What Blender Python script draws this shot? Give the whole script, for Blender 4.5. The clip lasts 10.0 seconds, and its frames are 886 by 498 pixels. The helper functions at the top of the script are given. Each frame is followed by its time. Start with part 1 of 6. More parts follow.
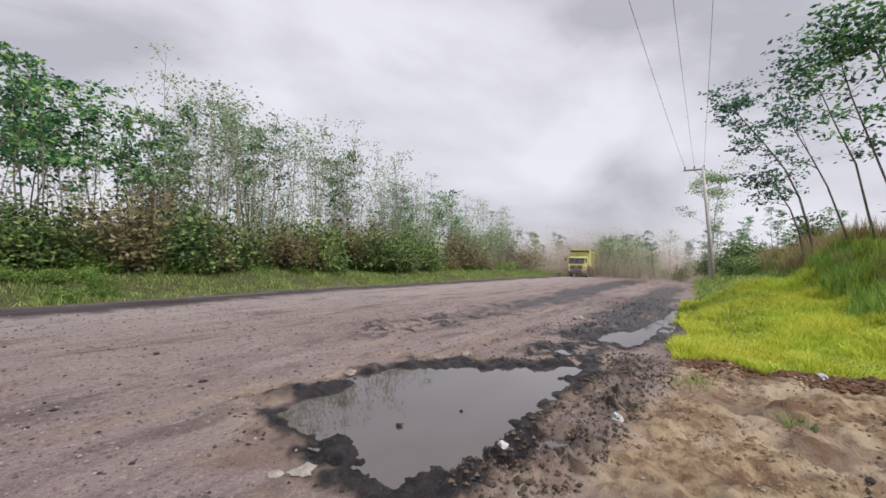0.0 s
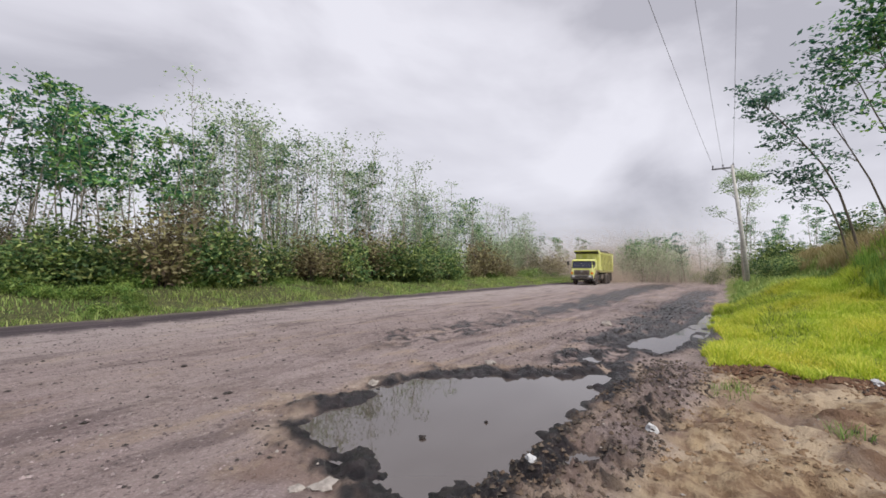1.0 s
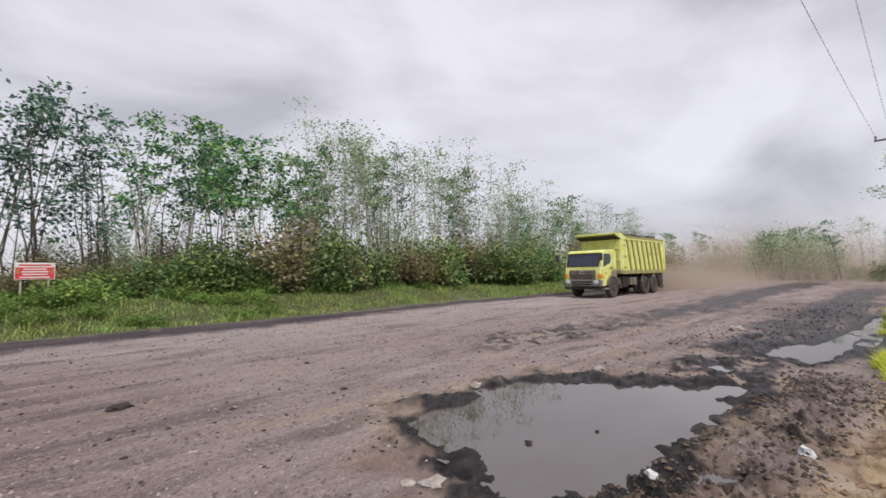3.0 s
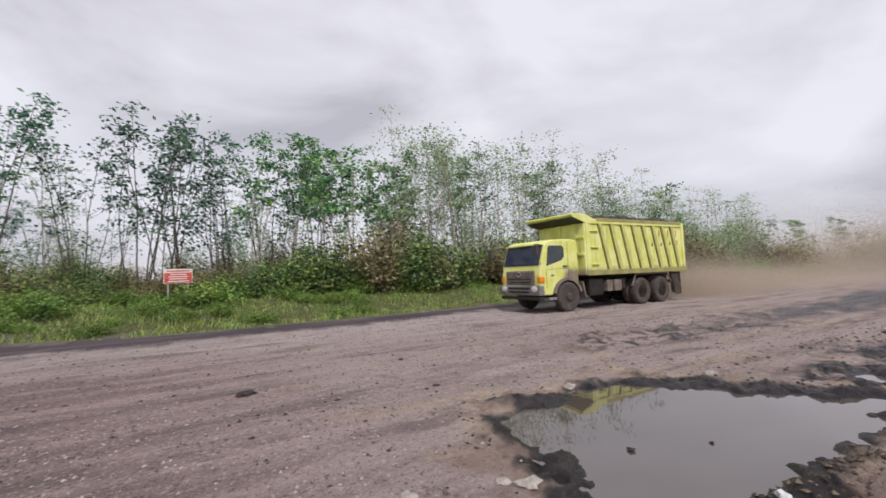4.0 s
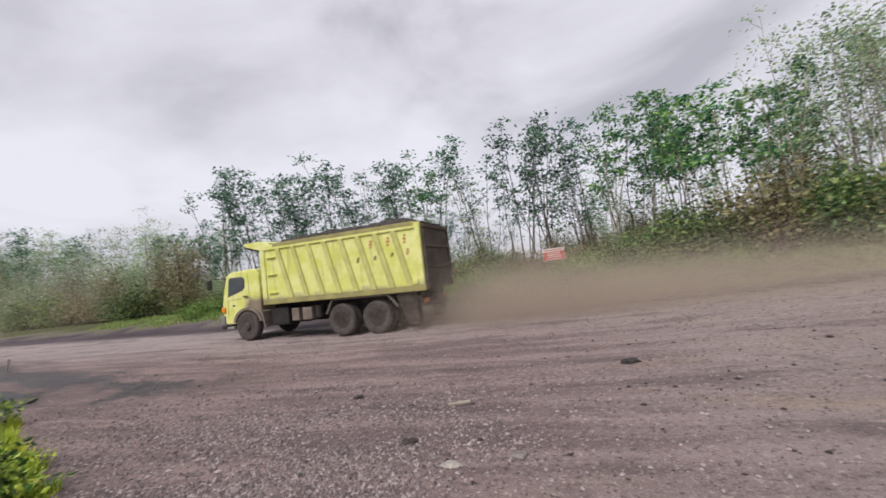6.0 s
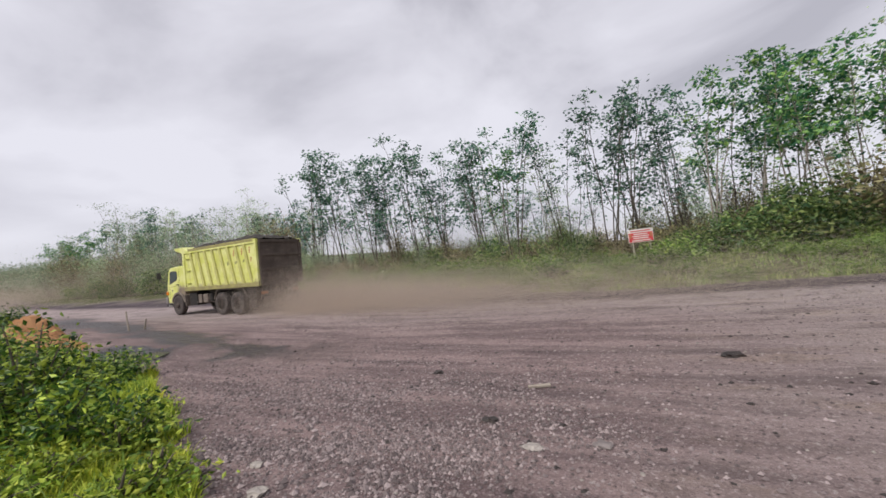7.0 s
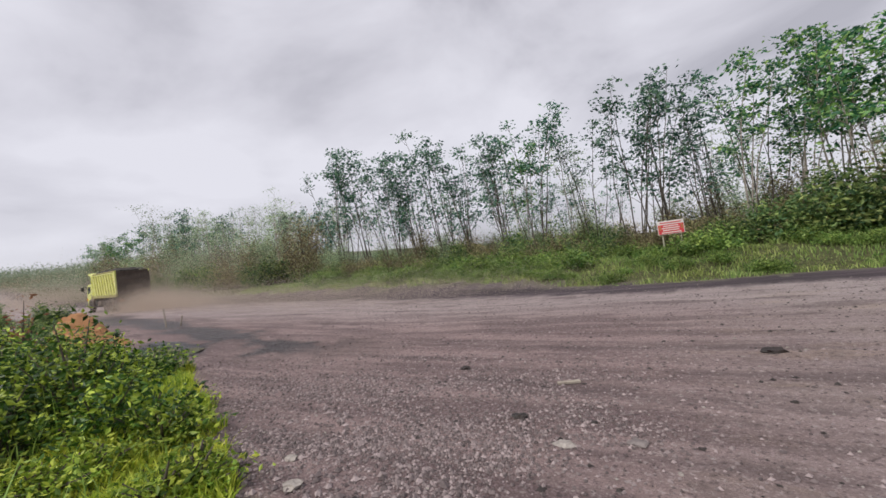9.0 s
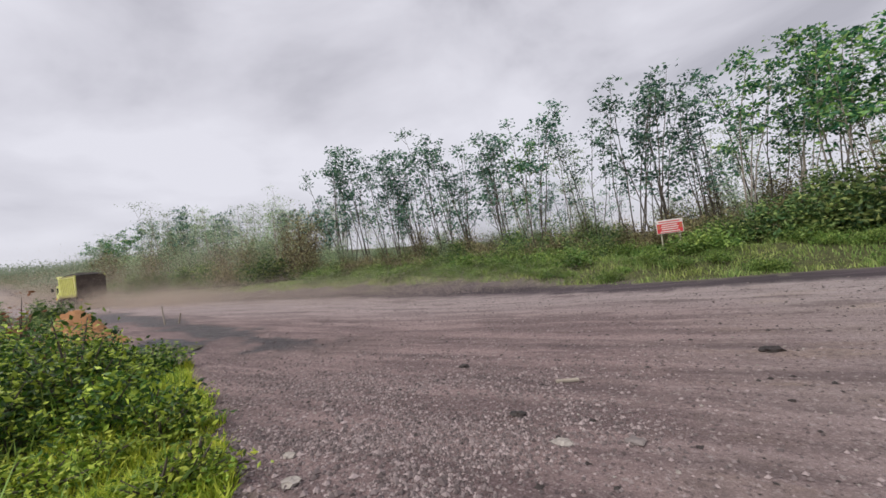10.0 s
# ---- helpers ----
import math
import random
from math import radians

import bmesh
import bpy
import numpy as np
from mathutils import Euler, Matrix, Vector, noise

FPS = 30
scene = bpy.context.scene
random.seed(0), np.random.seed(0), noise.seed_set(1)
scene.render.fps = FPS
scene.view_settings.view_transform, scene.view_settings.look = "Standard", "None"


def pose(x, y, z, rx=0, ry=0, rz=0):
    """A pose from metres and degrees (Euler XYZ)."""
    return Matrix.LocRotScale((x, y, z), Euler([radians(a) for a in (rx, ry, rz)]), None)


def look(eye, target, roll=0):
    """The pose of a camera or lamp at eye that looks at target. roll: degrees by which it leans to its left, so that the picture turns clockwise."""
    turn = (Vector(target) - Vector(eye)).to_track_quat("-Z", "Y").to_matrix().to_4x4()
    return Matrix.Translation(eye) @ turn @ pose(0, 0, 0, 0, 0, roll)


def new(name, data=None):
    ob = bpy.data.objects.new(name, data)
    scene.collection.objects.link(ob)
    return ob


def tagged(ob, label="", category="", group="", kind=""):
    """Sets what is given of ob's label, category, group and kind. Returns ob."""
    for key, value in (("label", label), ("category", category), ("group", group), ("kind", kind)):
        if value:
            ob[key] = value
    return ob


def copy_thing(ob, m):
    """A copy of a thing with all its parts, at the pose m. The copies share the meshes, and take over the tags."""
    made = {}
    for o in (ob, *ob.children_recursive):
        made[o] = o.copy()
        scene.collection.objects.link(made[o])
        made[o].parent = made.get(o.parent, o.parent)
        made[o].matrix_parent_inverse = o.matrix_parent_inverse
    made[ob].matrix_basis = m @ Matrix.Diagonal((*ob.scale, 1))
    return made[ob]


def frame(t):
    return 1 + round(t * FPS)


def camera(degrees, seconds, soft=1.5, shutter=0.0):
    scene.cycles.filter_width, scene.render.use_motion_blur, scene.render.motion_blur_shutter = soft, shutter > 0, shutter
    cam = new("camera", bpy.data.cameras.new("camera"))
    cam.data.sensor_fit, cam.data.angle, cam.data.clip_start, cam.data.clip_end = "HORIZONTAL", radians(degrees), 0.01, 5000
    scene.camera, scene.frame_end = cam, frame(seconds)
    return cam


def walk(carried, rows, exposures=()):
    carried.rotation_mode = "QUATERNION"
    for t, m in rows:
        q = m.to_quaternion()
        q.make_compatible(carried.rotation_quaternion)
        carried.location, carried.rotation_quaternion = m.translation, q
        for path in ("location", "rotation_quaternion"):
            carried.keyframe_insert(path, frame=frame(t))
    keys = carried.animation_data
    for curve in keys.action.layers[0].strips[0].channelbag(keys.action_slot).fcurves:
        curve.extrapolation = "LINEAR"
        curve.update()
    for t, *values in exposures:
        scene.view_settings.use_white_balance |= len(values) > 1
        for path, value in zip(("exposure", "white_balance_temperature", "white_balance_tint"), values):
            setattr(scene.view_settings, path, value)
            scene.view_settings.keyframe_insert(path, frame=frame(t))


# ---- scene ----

# World: x runs up the road (towards where the truck comes from), y across it to the wood, z up.
cam = camera(94.93, 10.0, 1.6, 0.25)
PATH = [
    (0.0, pose(0.000, -0.000, 1.522, 91.64, -1.76, -58.50)),
    (0.5, pose(0.087, 0.020, 1.506, 91.89, -1.04, -56.68)),
    (1.0, pose(0.087, 0.024, 1.504, 92.78, -0.38, -55.33)),
    (1.5, pose(0.085, 0.020, 1.507, 92.89, 0.21, -52.71)),
    (2.0, pose(0.108, 0.034, 1.495, 93.76, 0.30, -49.78)),
    (3.5, pose(0.073, 0.050, 1.489, 93.07, 1.59, -36.35)),
    (4.0, pose(0.057, 0.053, 1.491, 93.46, 2.13, -29.80)),
    (4.5, pose(0.026, 0.058, 1.502, 93.30, 3.60, -21.28)),
    (5.0, pose(-0.018, 0.069, 1.518, 93.06, 5.53, -9.45)),
    (5.5, pose(0.003, 0.059, 1.520, 93.01, 7.43, 7.03)),
    (6.0, pose(0.019, 0.030, 1.503, 93.79, 7.90, 18.59)),
    (7.5, pose(-0.102, 0.027, 1.534, 91.52, 6.33, 30.94)),
    (8.0, pose(-0.104, 0.022, 1.535, 91.70, 6.71, 31.95)),
    (8.5, pose(-0.111, 0.025, 1.544, 91.74, 6.96, 32.22)),
    (9.0, pose(-0.104, 0.024, 1.537, 91.91, 7.38, 32.30)),
    (9.5, pose(-0.108, 0.023, 1.534, 92.04, 7.14, 32.35)),
    (10.0, pose(-0.105, 0.025, 1.533, 91.66, 7.18, 32.15)),
]
walk(cam, PATH, [(0.0, 0.42), (2.0, 0.42), (3.5, 0.44), (4.5, 0.44), (6.0, 0.42), (7.5, 0.36), (8.5, 0.33), (10.0, 0.32)])

# ------------------------------------------------------------------ world and sun
SUN_EL, SUN_AZ = 52.0, 200.0


def make_world():
    w = bpy.data.worlds.new("overcast_sky")
    scene.world = w
    w.use_nodes = True
    nt = w.node_tree
    nt.nodes.clear()
    out = nt.nodes.new("ShaderNodeOutputWorld")
    bg = nt.nodes.new("ShaderNodeBackground")
    sky = nt.nodes.new("ShaderNodeTexSky")
    sky.sky_type = "NISHITA"
    sky.sun_disc = False
    sky.sun_elevation = radians(SUN_EL)
    sky.sun_rotation = radians(SUN_AZ)
    co = nt.nodes.new("ShaderNodeTexCoord")
    mp = nt.nodes.new("ShaderNodeMapping")
    mp.inputs["Scale"].default_value = (1.0, 1.0, 2.1)
    mp.inputs["Location"].default_value = (3.1, 1.7, 0.4)
    n1 = nt.nodes.new("ShaderNodeTexNoise")
    n1.inputs["Scale"].default_value = 1.7
    n1.inputs["Detail"].default_value = 7.0
    n1.inputs["Roughness"].default_value = 0.5
    n1.inputs["Distortion"].default_value = 0.35
    ramp = nt.nodes.new("ShaderNodeValToRGB")
    e = ramp.color_ramp.elements
    e[0].position, e[0].color = 0.38, (0.385, 0.378, 0.425, 1)
    e[1].position, e[1].color = 0.62, (0.640, 0.632, 0.690, 1)
    m = e.new(0.5)
    m.color = (0.535, 0.526, 0.580, 1)
    mul = nt.nodes.new("ShaderNodeMix")
    mul.data_type = "RGBA"
    mul.inputs["Factor"].default_value = 0.94
    sc = nt.nodes.new("ShaderNodeVectorMath")
    sc.operation = "SCALE"
    sc.inputs["Scale"].default_value = 0.10
    nt.links.new(co.outputs["Generated"], mp.inputs["Vector"])
    nt.links.new(mp.outputs["Vector"], n1.inputs["Vector"])
    nt.links.new(n1.outputs["Fac"], ramp.inputs["Fac"])
    nt.links.new(sky.outputs["Color"], sc.inputs[0])
    nt.links.new(sc.outputs["Vector"], mul.inputs["A"])
    nt.links.new(ramp.outputs["Color"], mul.inputs["B"])
    nt.links.new(mul.outputs["Result"], bg.inputs["Color"])
    bg.inputs["Strength"].default_value = 1.0
    nt.links.new(bg.outputs["Background"], out.inputs["Surface"])


make_world()
sun_data = bpy.data.lights.new("sun", "SUN")
sun_data.energy, sun_data.angle, sun_data.color = 2.1, radians(14), (1.0, 0.95, 0.86)
sun = new("sun", sun_data)
sun.matrix_world = look((0, 0, 40), (0 + math.sin(radians(SUN_AZ)) * -30, 0 + math.cos(radians(SUN_AZ)) * -30, 40 - 30 * math.tan(radians(SUN_EL))))

# ------------------------------------------------------------------ materials


def nodes_of(name):
    m = bpy.data.materials.new(name)
    m.use_nodes = True
    nt = m.node_tree
    return m, nt, nt.nodes["Principled BSDF"]


def noise_node(nt, scale, detail=4.0, rough=0.55, coord="Object", stretch=None):
    co = nt.nodes.new("ShaderNodeTexCoord")
    n = nt.nodes.new("ShaderNodeTexNoise")
    n.inputs["Scale"].default_value = scale
    n.inputs["Detail"].default_value = detail
    n.inputs["Roughness"].default_value = rough
    if stretch:
        mp = nt.nodes.new("ShaderNodeMapping")
        mp.inputs["Scale"].default_value = stretch
        nt.links.new(co.outputs[coord], mp.inputs["Vector"])
        nt.links.new(mp.outputs["Vector"], n.inputs["Vector"])
    else:
        nt.links.new(co.outputs[coord], n.inputs["Vector"])
    return n


def mix_rgb(nt, fac, a, b, blend="MIX"):
    m = nt.nodes.new("ShaderNodeMix")
    m.data_type = "RGBA"
    m.blend_type = blend
    for key, v in (("Factor", fac), ("A", a), ("B", b)):
        if isinstance(v, (int, float)):
            m.inputs[key].default_value = v
        elif isinstance(v, tuple):
            m.inputs[key].default_value = (*v, 1)
        else:
            nt.links.new(v, m.inputs[key])
    return m.outputs["Result"]


def ramp_node(nt, src, lo, hi):
    r = nt.nodes.new("ShaderNodeMapRange")
    r.inputs["From Min"].default_value, r.inputs["From Max"].default_value = lo, hi
    r.interpolation_type = "SMOOTHSTEP"
    nt.links.new(src, r.inputs["Value"])
    return r.outputs["Result"]


def add_bump(nt, bsdf, src, strength, dist=0.02):
    b = nt.nodes.new("ShaderNodeBump")
    b.inputs["Strength"].default_value = strength
    b.inputs["Distance"].default_value = dist
    nt.links.new(src, b.inputs["Height"])
    nt.links.new(b.outputs["Normal"], bsdf.inputs["Normal"])


def surface(name, a, b, scale=6.0, rough=0.7, metal=0.0, bump=0.2, dist=0.01, fine=60.0, spec=0.5):
    """Two tones blended by coarse and fine noise, with a light relief."""
    m, nt, bs = nodes_of(name)
    n1 = noise_node(nt, scale, 5)
    n2 = noise_node(nt, fine, 3)
    c = mix_rgb(nt, ramp_node(nt, n1.outputs["Fac"], 0.32, 0.68), a, b)
    c = mix_rgb(nt, 0.35, c, mix_rgb(nt, n2.outputs["Fac"], tuple(0.6 * v for v in a), tuple(min(1, 1.25 * v) for v in b)))
    nt.links.new(c, bs.inputs["Base Color"])
    bs.inputs["Roughness"].default_value = rough
    bs.inputs["Metallic"].default_value = metal
    bs.inputs["Specular IOR Level"].default_value = spec
    if bump:
        add_bump(nt, bs, n2.outputs["Fac"], bump, dist)
    return m


def foliage(name, a, b, c, rough=0.55, trans=0.38):
    """Leaves: each one takes its own tone; light passes through a little."""
    m, nt, bs = nodes_of(name)
    g = nt.nodes.new("ShaderNodeNewGeometry")
    oi = nt.nodes.new("ShaderNodeObjectInfo")
    r = nt.nodes.new("ShaderNodeValToRGB")
    e = r.color_ramp.elements
    e[0].color, e[1].color = (*a, 1), (*c, 1)
    mid = e.new(0.5)
    mid.color = (*b, 1)
    nt.links.new(g.outputs["Random Per Island"], r.inputs["Fac"])
    n = noise_node(nt, 0.55, 2)
    hsv = nt.nodes.new("ShaderNodeHueSaturation")
    val = nt.nodes.new("ShaderNodeMath")
    val.operation = "MULTIPLY_ADD"
    nt.links.new(oi.outputs["Random"], val.inputs[0])
    val.inputs[1].default_value, val.inputs[2].default_value = 0.5, 0.75
    hue = nt.nodes.new("ShaderNodeMath")
    hue.operation = "MULTIPLY_ADD"
    nt.links.new(n.outputs["Fac"], hue.inputs[0])
    hue.inputs[1].default_value, hue.inputs[2].default_value = 0.10, 0.45
    nt.links.new(val.outputs[0], hsv.inputs["Value"])
    nt.links.new(hue.outputs[0], hsv.inputs["Hue"])
    nt.links.new(r.outputs["Color"], hsv.inputs["Color"])
    nt.links.new(hsv.outputs["Color"], bs.inputs["Base Color"])
    bs.inputs["Roughness"].default_value = rough
    bs.inputs["Specular IOR Level"].default_value = 0.35
    out = nt.nodes["Material Output"]
    tr = nt.nodes.new("ShaderNodeBsdfTranslucent")
    nt.links.new(hsv.outputs["Color"], tr.inputs["Color"])
    mx = nt.nodes.new("ShaderNodeMixShader")
    mx.inputs["Fac"].default_value = trans
    nt.links.new(bs.outputs["BSDF"], mx.inputs[1])
    nt.links.new(tr.outputs["BSDF"], mx.inputs[2])
    nt.links.new(mx.outputs["Shader"], out.inputs["Surface"])
    return m


def ground_material():
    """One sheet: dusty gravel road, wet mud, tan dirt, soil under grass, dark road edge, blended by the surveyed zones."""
    m, nt, bs = nodes_of("ground_soil")
    z1 = nt.nodes.new("ShaderNodeVertexColor")
    z1.layer_name = "zones"
    sep = nt.nodes.new("ShaderNodeSeparateColor")
    nt.links.new(z1.outputs["Color"], sep.inputs["Color"])
    fine = noise_node(nt, 55, 6, 0.65)
    mid = noise_node(nt, 7, 6, 0.6)
    big = noise_node(nt, 0.6, 5, 0.55)
    streak = noise_node(nt, 1.0, 6, 0.6, "Object", (0.22, 2.3, 1))
    vor = nt.nodes.new("ShaderNodeTexVoronoi")
    vor.inputs["Scale"].default_value = 38
    co = nt.nodes.new("ShaderNodeTexCoord")
    nt.links.new(co.outputs["Object"], vor.inputs["Vector"])
    road = mix_rgb(nt, ramp_node(nt, streak.outputs["Fac"], 0.36, 0.64), (0.225, 0.172, 0.166), (0.41, 0.335, 0.325))
    road = mix_rgb(nt, mix_rgb(nt, 0.6, (0.0, 0.0, 0.0), ramp_node(nt, big.outputs["Fac"], 0.38, 0.62)), road, (0.295, 0.231, 0.205))
    road = mix_rgb(nt, mix_rgb(nt, 0.55, (0.0, 0.0, 0.0), ramp_node(nt, fine.outputs["Fac"], 0.40, 0.62)), road, (0.40, 0.342, 0.332))
    stones = mix_rgb(nt, ramp_node(nt, vor.outputs["Distance"], 0.15, 0.5), (0.475, 0.380, 0.395), (0.160, 0.116, 0.120))
    road = mix_rgb(nt, 0.28, road, stones)
    tan = noise_node(nt, 1.0, 6, 0.6, "Object", (0.45, 1.3, 1))
    road = mix_rgb(nt, mix_rgb(nt, 0.6, (0.0, 0.0, 0.0), ramp_node(nt, tan.outputs["Fac"], 0.52, 0.66)), road, (0.36, 0.275, 0.205))
    road = mix_rgb(nt, mix_rgb(nt, 0.5, (0.0, 0.0, 0.0), ramp_node(nt, tan.outputs["Fac"], 0.44, 0.34)), road, (0.20, 0.152, 0.145))
    sx = nt.nodes.new("ShaderNodeSeparateXYZ")
    nt.links.new(co.outputs["Object"], sx.inputs["Vector"])
    wob = nt.nodes.new("ShaderNodeMath")
    wob.operation = "MULTIPLY_ADD"
    nt.links.new(big.outputs["Fac"], wob.inputs[0])
    wob.inputs[1].default_value = 5.0
    nt.links.new(sx.outputs["X"], wob.inputs[2])
    gravelly = ramp_node(nt, wob.outputs[0], 5.2, 0.6)
    coarse = mix_rgb(nt, ramp_node(nt, streak.outputs["Fac"], 0.38, 0.62), (0.128, 0.085, 0.085), (0.325, 0.232, 0.222))
    coarse = mix_rgb(nt, 0.30, coarse, stones)
    coarse = mix_rgb(nt, mix_rgb(nt, 0.5, (0.0, 0.0, 0.0), ramp_node(nt, fine.outputs["Fac"], 0.45, 0.68)), coarse, (0.325, 0.240, 0.245))
    road = mix_rgb(nt, gravelly, road, coarse)
    lane = nt.nodes.new("ShaderNodeMath")
    lane.operation = "MULTIPLY_ADD"
    nt.links.new(streak.outputs["Fac"], lane.inputs[0])
    lane.inputs[1].default_value = 3.0
    nt.links.new(sx.outputs["Y"], lane.inputs[2])
    road = mix_rgb(nt, mix_rgb(nt, 0.5, (0.0, 0.0, 0.0), ramp_node(nt, lane.outputs[0], 9.0, 13.5)), road, (0.44, 0.385, 0.385))
    dark = noise_node(nt, 1.0, 7, 0.62, "Object", (0.35, 1.5, 1))
    road = mix_rgb(nt, mix_rgb(nt, 0.55, (0.0, 0.0, 0.0), ramp_node(nt, dark.outputs["Fac"], 0.53, 0.64)), road, (0.087, 0.060, 0.065))
    grit = noise_node(nt, 17, 5, 0.7)
    road = mix_rgb(nt, mix_rgb(nt, 0.8, (0.0, 0.0, 0.0), ramp_node(nt, grit.outputs["Fac"], 0.55, 0.66)), road, (0.075, 0.055, 0.058))
    road = mix_rgb(nt, mix_rgb(nt, 0.75, (0.0, 0.0, 0.0), ramp_node(nt, grit.outputs["Fac"], 0.44, 0.33)), road, (0.46, 0.40, 0.385))
    patch = noise_node(nt, 2.4, 5, 0.6)
    road = mix_rgb(nt, mix_rgb(nt, 0.36, (0.0, 0.0, 0.0), ramp_node(nt, patch.outputs["Fac"], 0.54, 0.66)), road, (0.13, 0.095, 0.090))
    mud = mix_rgb(nt, ramp_node(nt, mid.outputs["Fac"], 0.38, 0.66), (0.005, 0.004, 0.006), (0.030, 0.022, 0.024))
    damp = mix_rgb(nt, ramp_node(nt, mid.outputs["Fac"], 0.38, 0.62), (0.055, 0.033, 0.030), (0.135, 0.088, 0.074))
    mud = mix_rgb(nt, ramp_node(nt, sep.outputs["Red"], 0.45, 0.95), damp, mud)
    dirt = mix_rgb(nt, ramp_node(nt, mid.outputs["Fac"], 0.38, 0.60), (0.185, 0.112, 0.052), (0.50, 0.385, 0.235))
    dirt = mix_rgb(nt, ramp_node(nt, big.outputs["Fac"], 0.45, 0.7), dirt, (0.245, 0.178, 0.134))
    pale = noise_node(nt, 1.3, 5, 0.6)
    dirt = mix_rgb(nt, ramp_node(nt, pale.outputs["Fac"], 0.50, 0.60), dirt, (0.58, 0.47, 0.33))
    dirt = mix_rgb(nt, ramp_node(nt, pale.outputs["Fac"], 0.46, 0.38), dirt, (0.15, 0.080, 0.038))
    dirt = mix_rgb(nt, 0.3, dirt, mix_rgb(nt, fine.outputs["Fac"], (0.122, 0.075, 0.057), (0.459, 0.337, 0.268)))
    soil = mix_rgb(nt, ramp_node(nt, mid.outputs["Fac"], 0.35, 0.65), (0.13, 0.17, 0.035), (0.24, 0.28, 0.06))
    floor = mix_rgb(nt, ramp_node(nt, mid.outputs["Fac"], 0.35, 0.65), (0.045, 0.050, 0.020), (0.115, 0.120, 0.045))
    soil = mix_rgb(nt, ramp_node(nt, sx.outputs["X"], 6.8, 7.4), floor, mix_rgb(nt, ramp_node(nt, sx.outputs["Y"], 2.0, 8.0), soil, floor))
    edge = mix_rgb(nt, ramp_node(nt, streak.outputs["Fac"], 0.35, 0.65), (0.046, 0.035, 0.042), (0.102, 0.078, 0.091))
    c = mix_rgb(nt, sep.outputs["Green"], road, dirt)
    c = mix_rgb(nt, z1.outputs["Alpha"], c, edge)
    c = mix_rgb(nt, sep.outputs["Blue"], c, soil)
    c = mix_rgb(nt, sep.outputs["Red"], c, mud)
    nt.links.new(c, bs.inputs["Base Color"])
    r = nt.nodes.new("ShaderNodeMapRange")
    r.inputs["To Min"].default_value, r.inputs["To Max"].default_value = 0.95, 0.30
    nt.links.new(sep.outputs["Red"], r.inputs["Value"])
    nt.links.new(r.outputs["Result"], bs.inputs["Roughness"])
    bs.inputs["Specular IOR Level"].default_value = 0.45
    h = nt.nodes.new("ShaderNodeMath")
    h.operation = "MULTIPLY_ADD"
    nt.links.new(mid.outputs["Fac"], h.inputs[0])
    h.inputs[1].default_value = 1.6
    nt.links.new(fine.outputs["Fac"], h.inputs[2])
    add_bump(nt, bs, h.outputs[0], 0.9, 0.035)
    return m


def truck_paint(name, hi, lo, rearward):
    """Lime-yellow lacquer under road dust that thickens low on the panels in ragged patches."""
    m, nt, bs = nodes_of(name)
    n1 = noise_node(nt, 2.2, 6, 0.6)
    n2 = noise_node(nt, 30, 4)
    n3 = noise_node(nt, 1.0, 5, 0.6, "Object", (5.0, 5.0, 0.5))
    base = mix_rgb(nt, ramp_node(nt, n1.outputs["Fac"], 0.35, 0.65), (0.66, 0.69, 0.17), (0.78, 0.79, 0.33))
    co = nt.nodes.new("ShaderNodeTexCoord")
    sp = nt.nodes.new("ShaderNodeSeparateXYZ")
    nt.links.new(co.outputs["Object"], sp.inputs["Vector"])
    low = nt.nodes.new("ShaderNodeMapRange")
    low.inputs["From Min"].default_value, low.inputs["From Max"].default_value = hi, lo
    nt.links.new(sp.outputs["Z"], low.inputs["Value"])
    level = low.outputs["Result"]
    if rearward:
        back = ramp_node(nt, sp.outputs["X"], -0.75, 0.35)
        mu = nt.nodes.new("ShaderNodeMath")
        mu.operation = "MULTIPLY"
        nt.links.new(level, mu.inputs[0])
        nt.links.new(back, mu.inputs[1])
        level = mu.outputs[0]
    k = nt.nodes.new("ShaderNodeMath")
    k.operation = "MULTIPLY_ADD"
    nt.links.new(n1.outputs["Fac"], k.inputs[0])
    k.inputs[1].default_value = 0.9
    nt.links.new(level, k.inputs[2])
    dust = ramp_node(nt, k.outputs[0], 0.70, 1.20)
    c = mix_rgb(nt, dust, base, mix_rgb(nt, n2.outputs["Fac"], (0.17, 0.125, 0.10), (0.30, 0.24, 0.19)))
    streaks = ramp_node(nt, n3.outputs["Fac"], 0.54, 0.76)
    c = mix_rgb(nt, mix_rgb(nt, 0.6, (0.0, 0.0, 0.0), streaks), c, (0.36, 0.32, 0.15))
    spots = noise_node(nt, 9, 5, 0.7)
    c = mix_rgb(nt, mix_rgb(nt, 0.5, (0.0, 0.0, 0.0), ramp_node(nt, spots.outputs["Fac"], 0.60, 0.72)), c, (0.50, 0.48, 0.30))
    nt.links.new(c, bs.inputs["Base Color"])
    rr = nt.nodes.new("ShaderNodeMapRange")
    rr.inputs["To Min"].default_value, rr.inputs["To Max"].default_value = 0.42, 0.9
    nt.links.new(dust, rr.inputs["Value"])
    nt.links.new(rr.outputs["Result"], bs.inputs["Roughness"])
    add_bump(nt, bs, n1.outputs["Fac"], 0.18, 0.02)
    return m


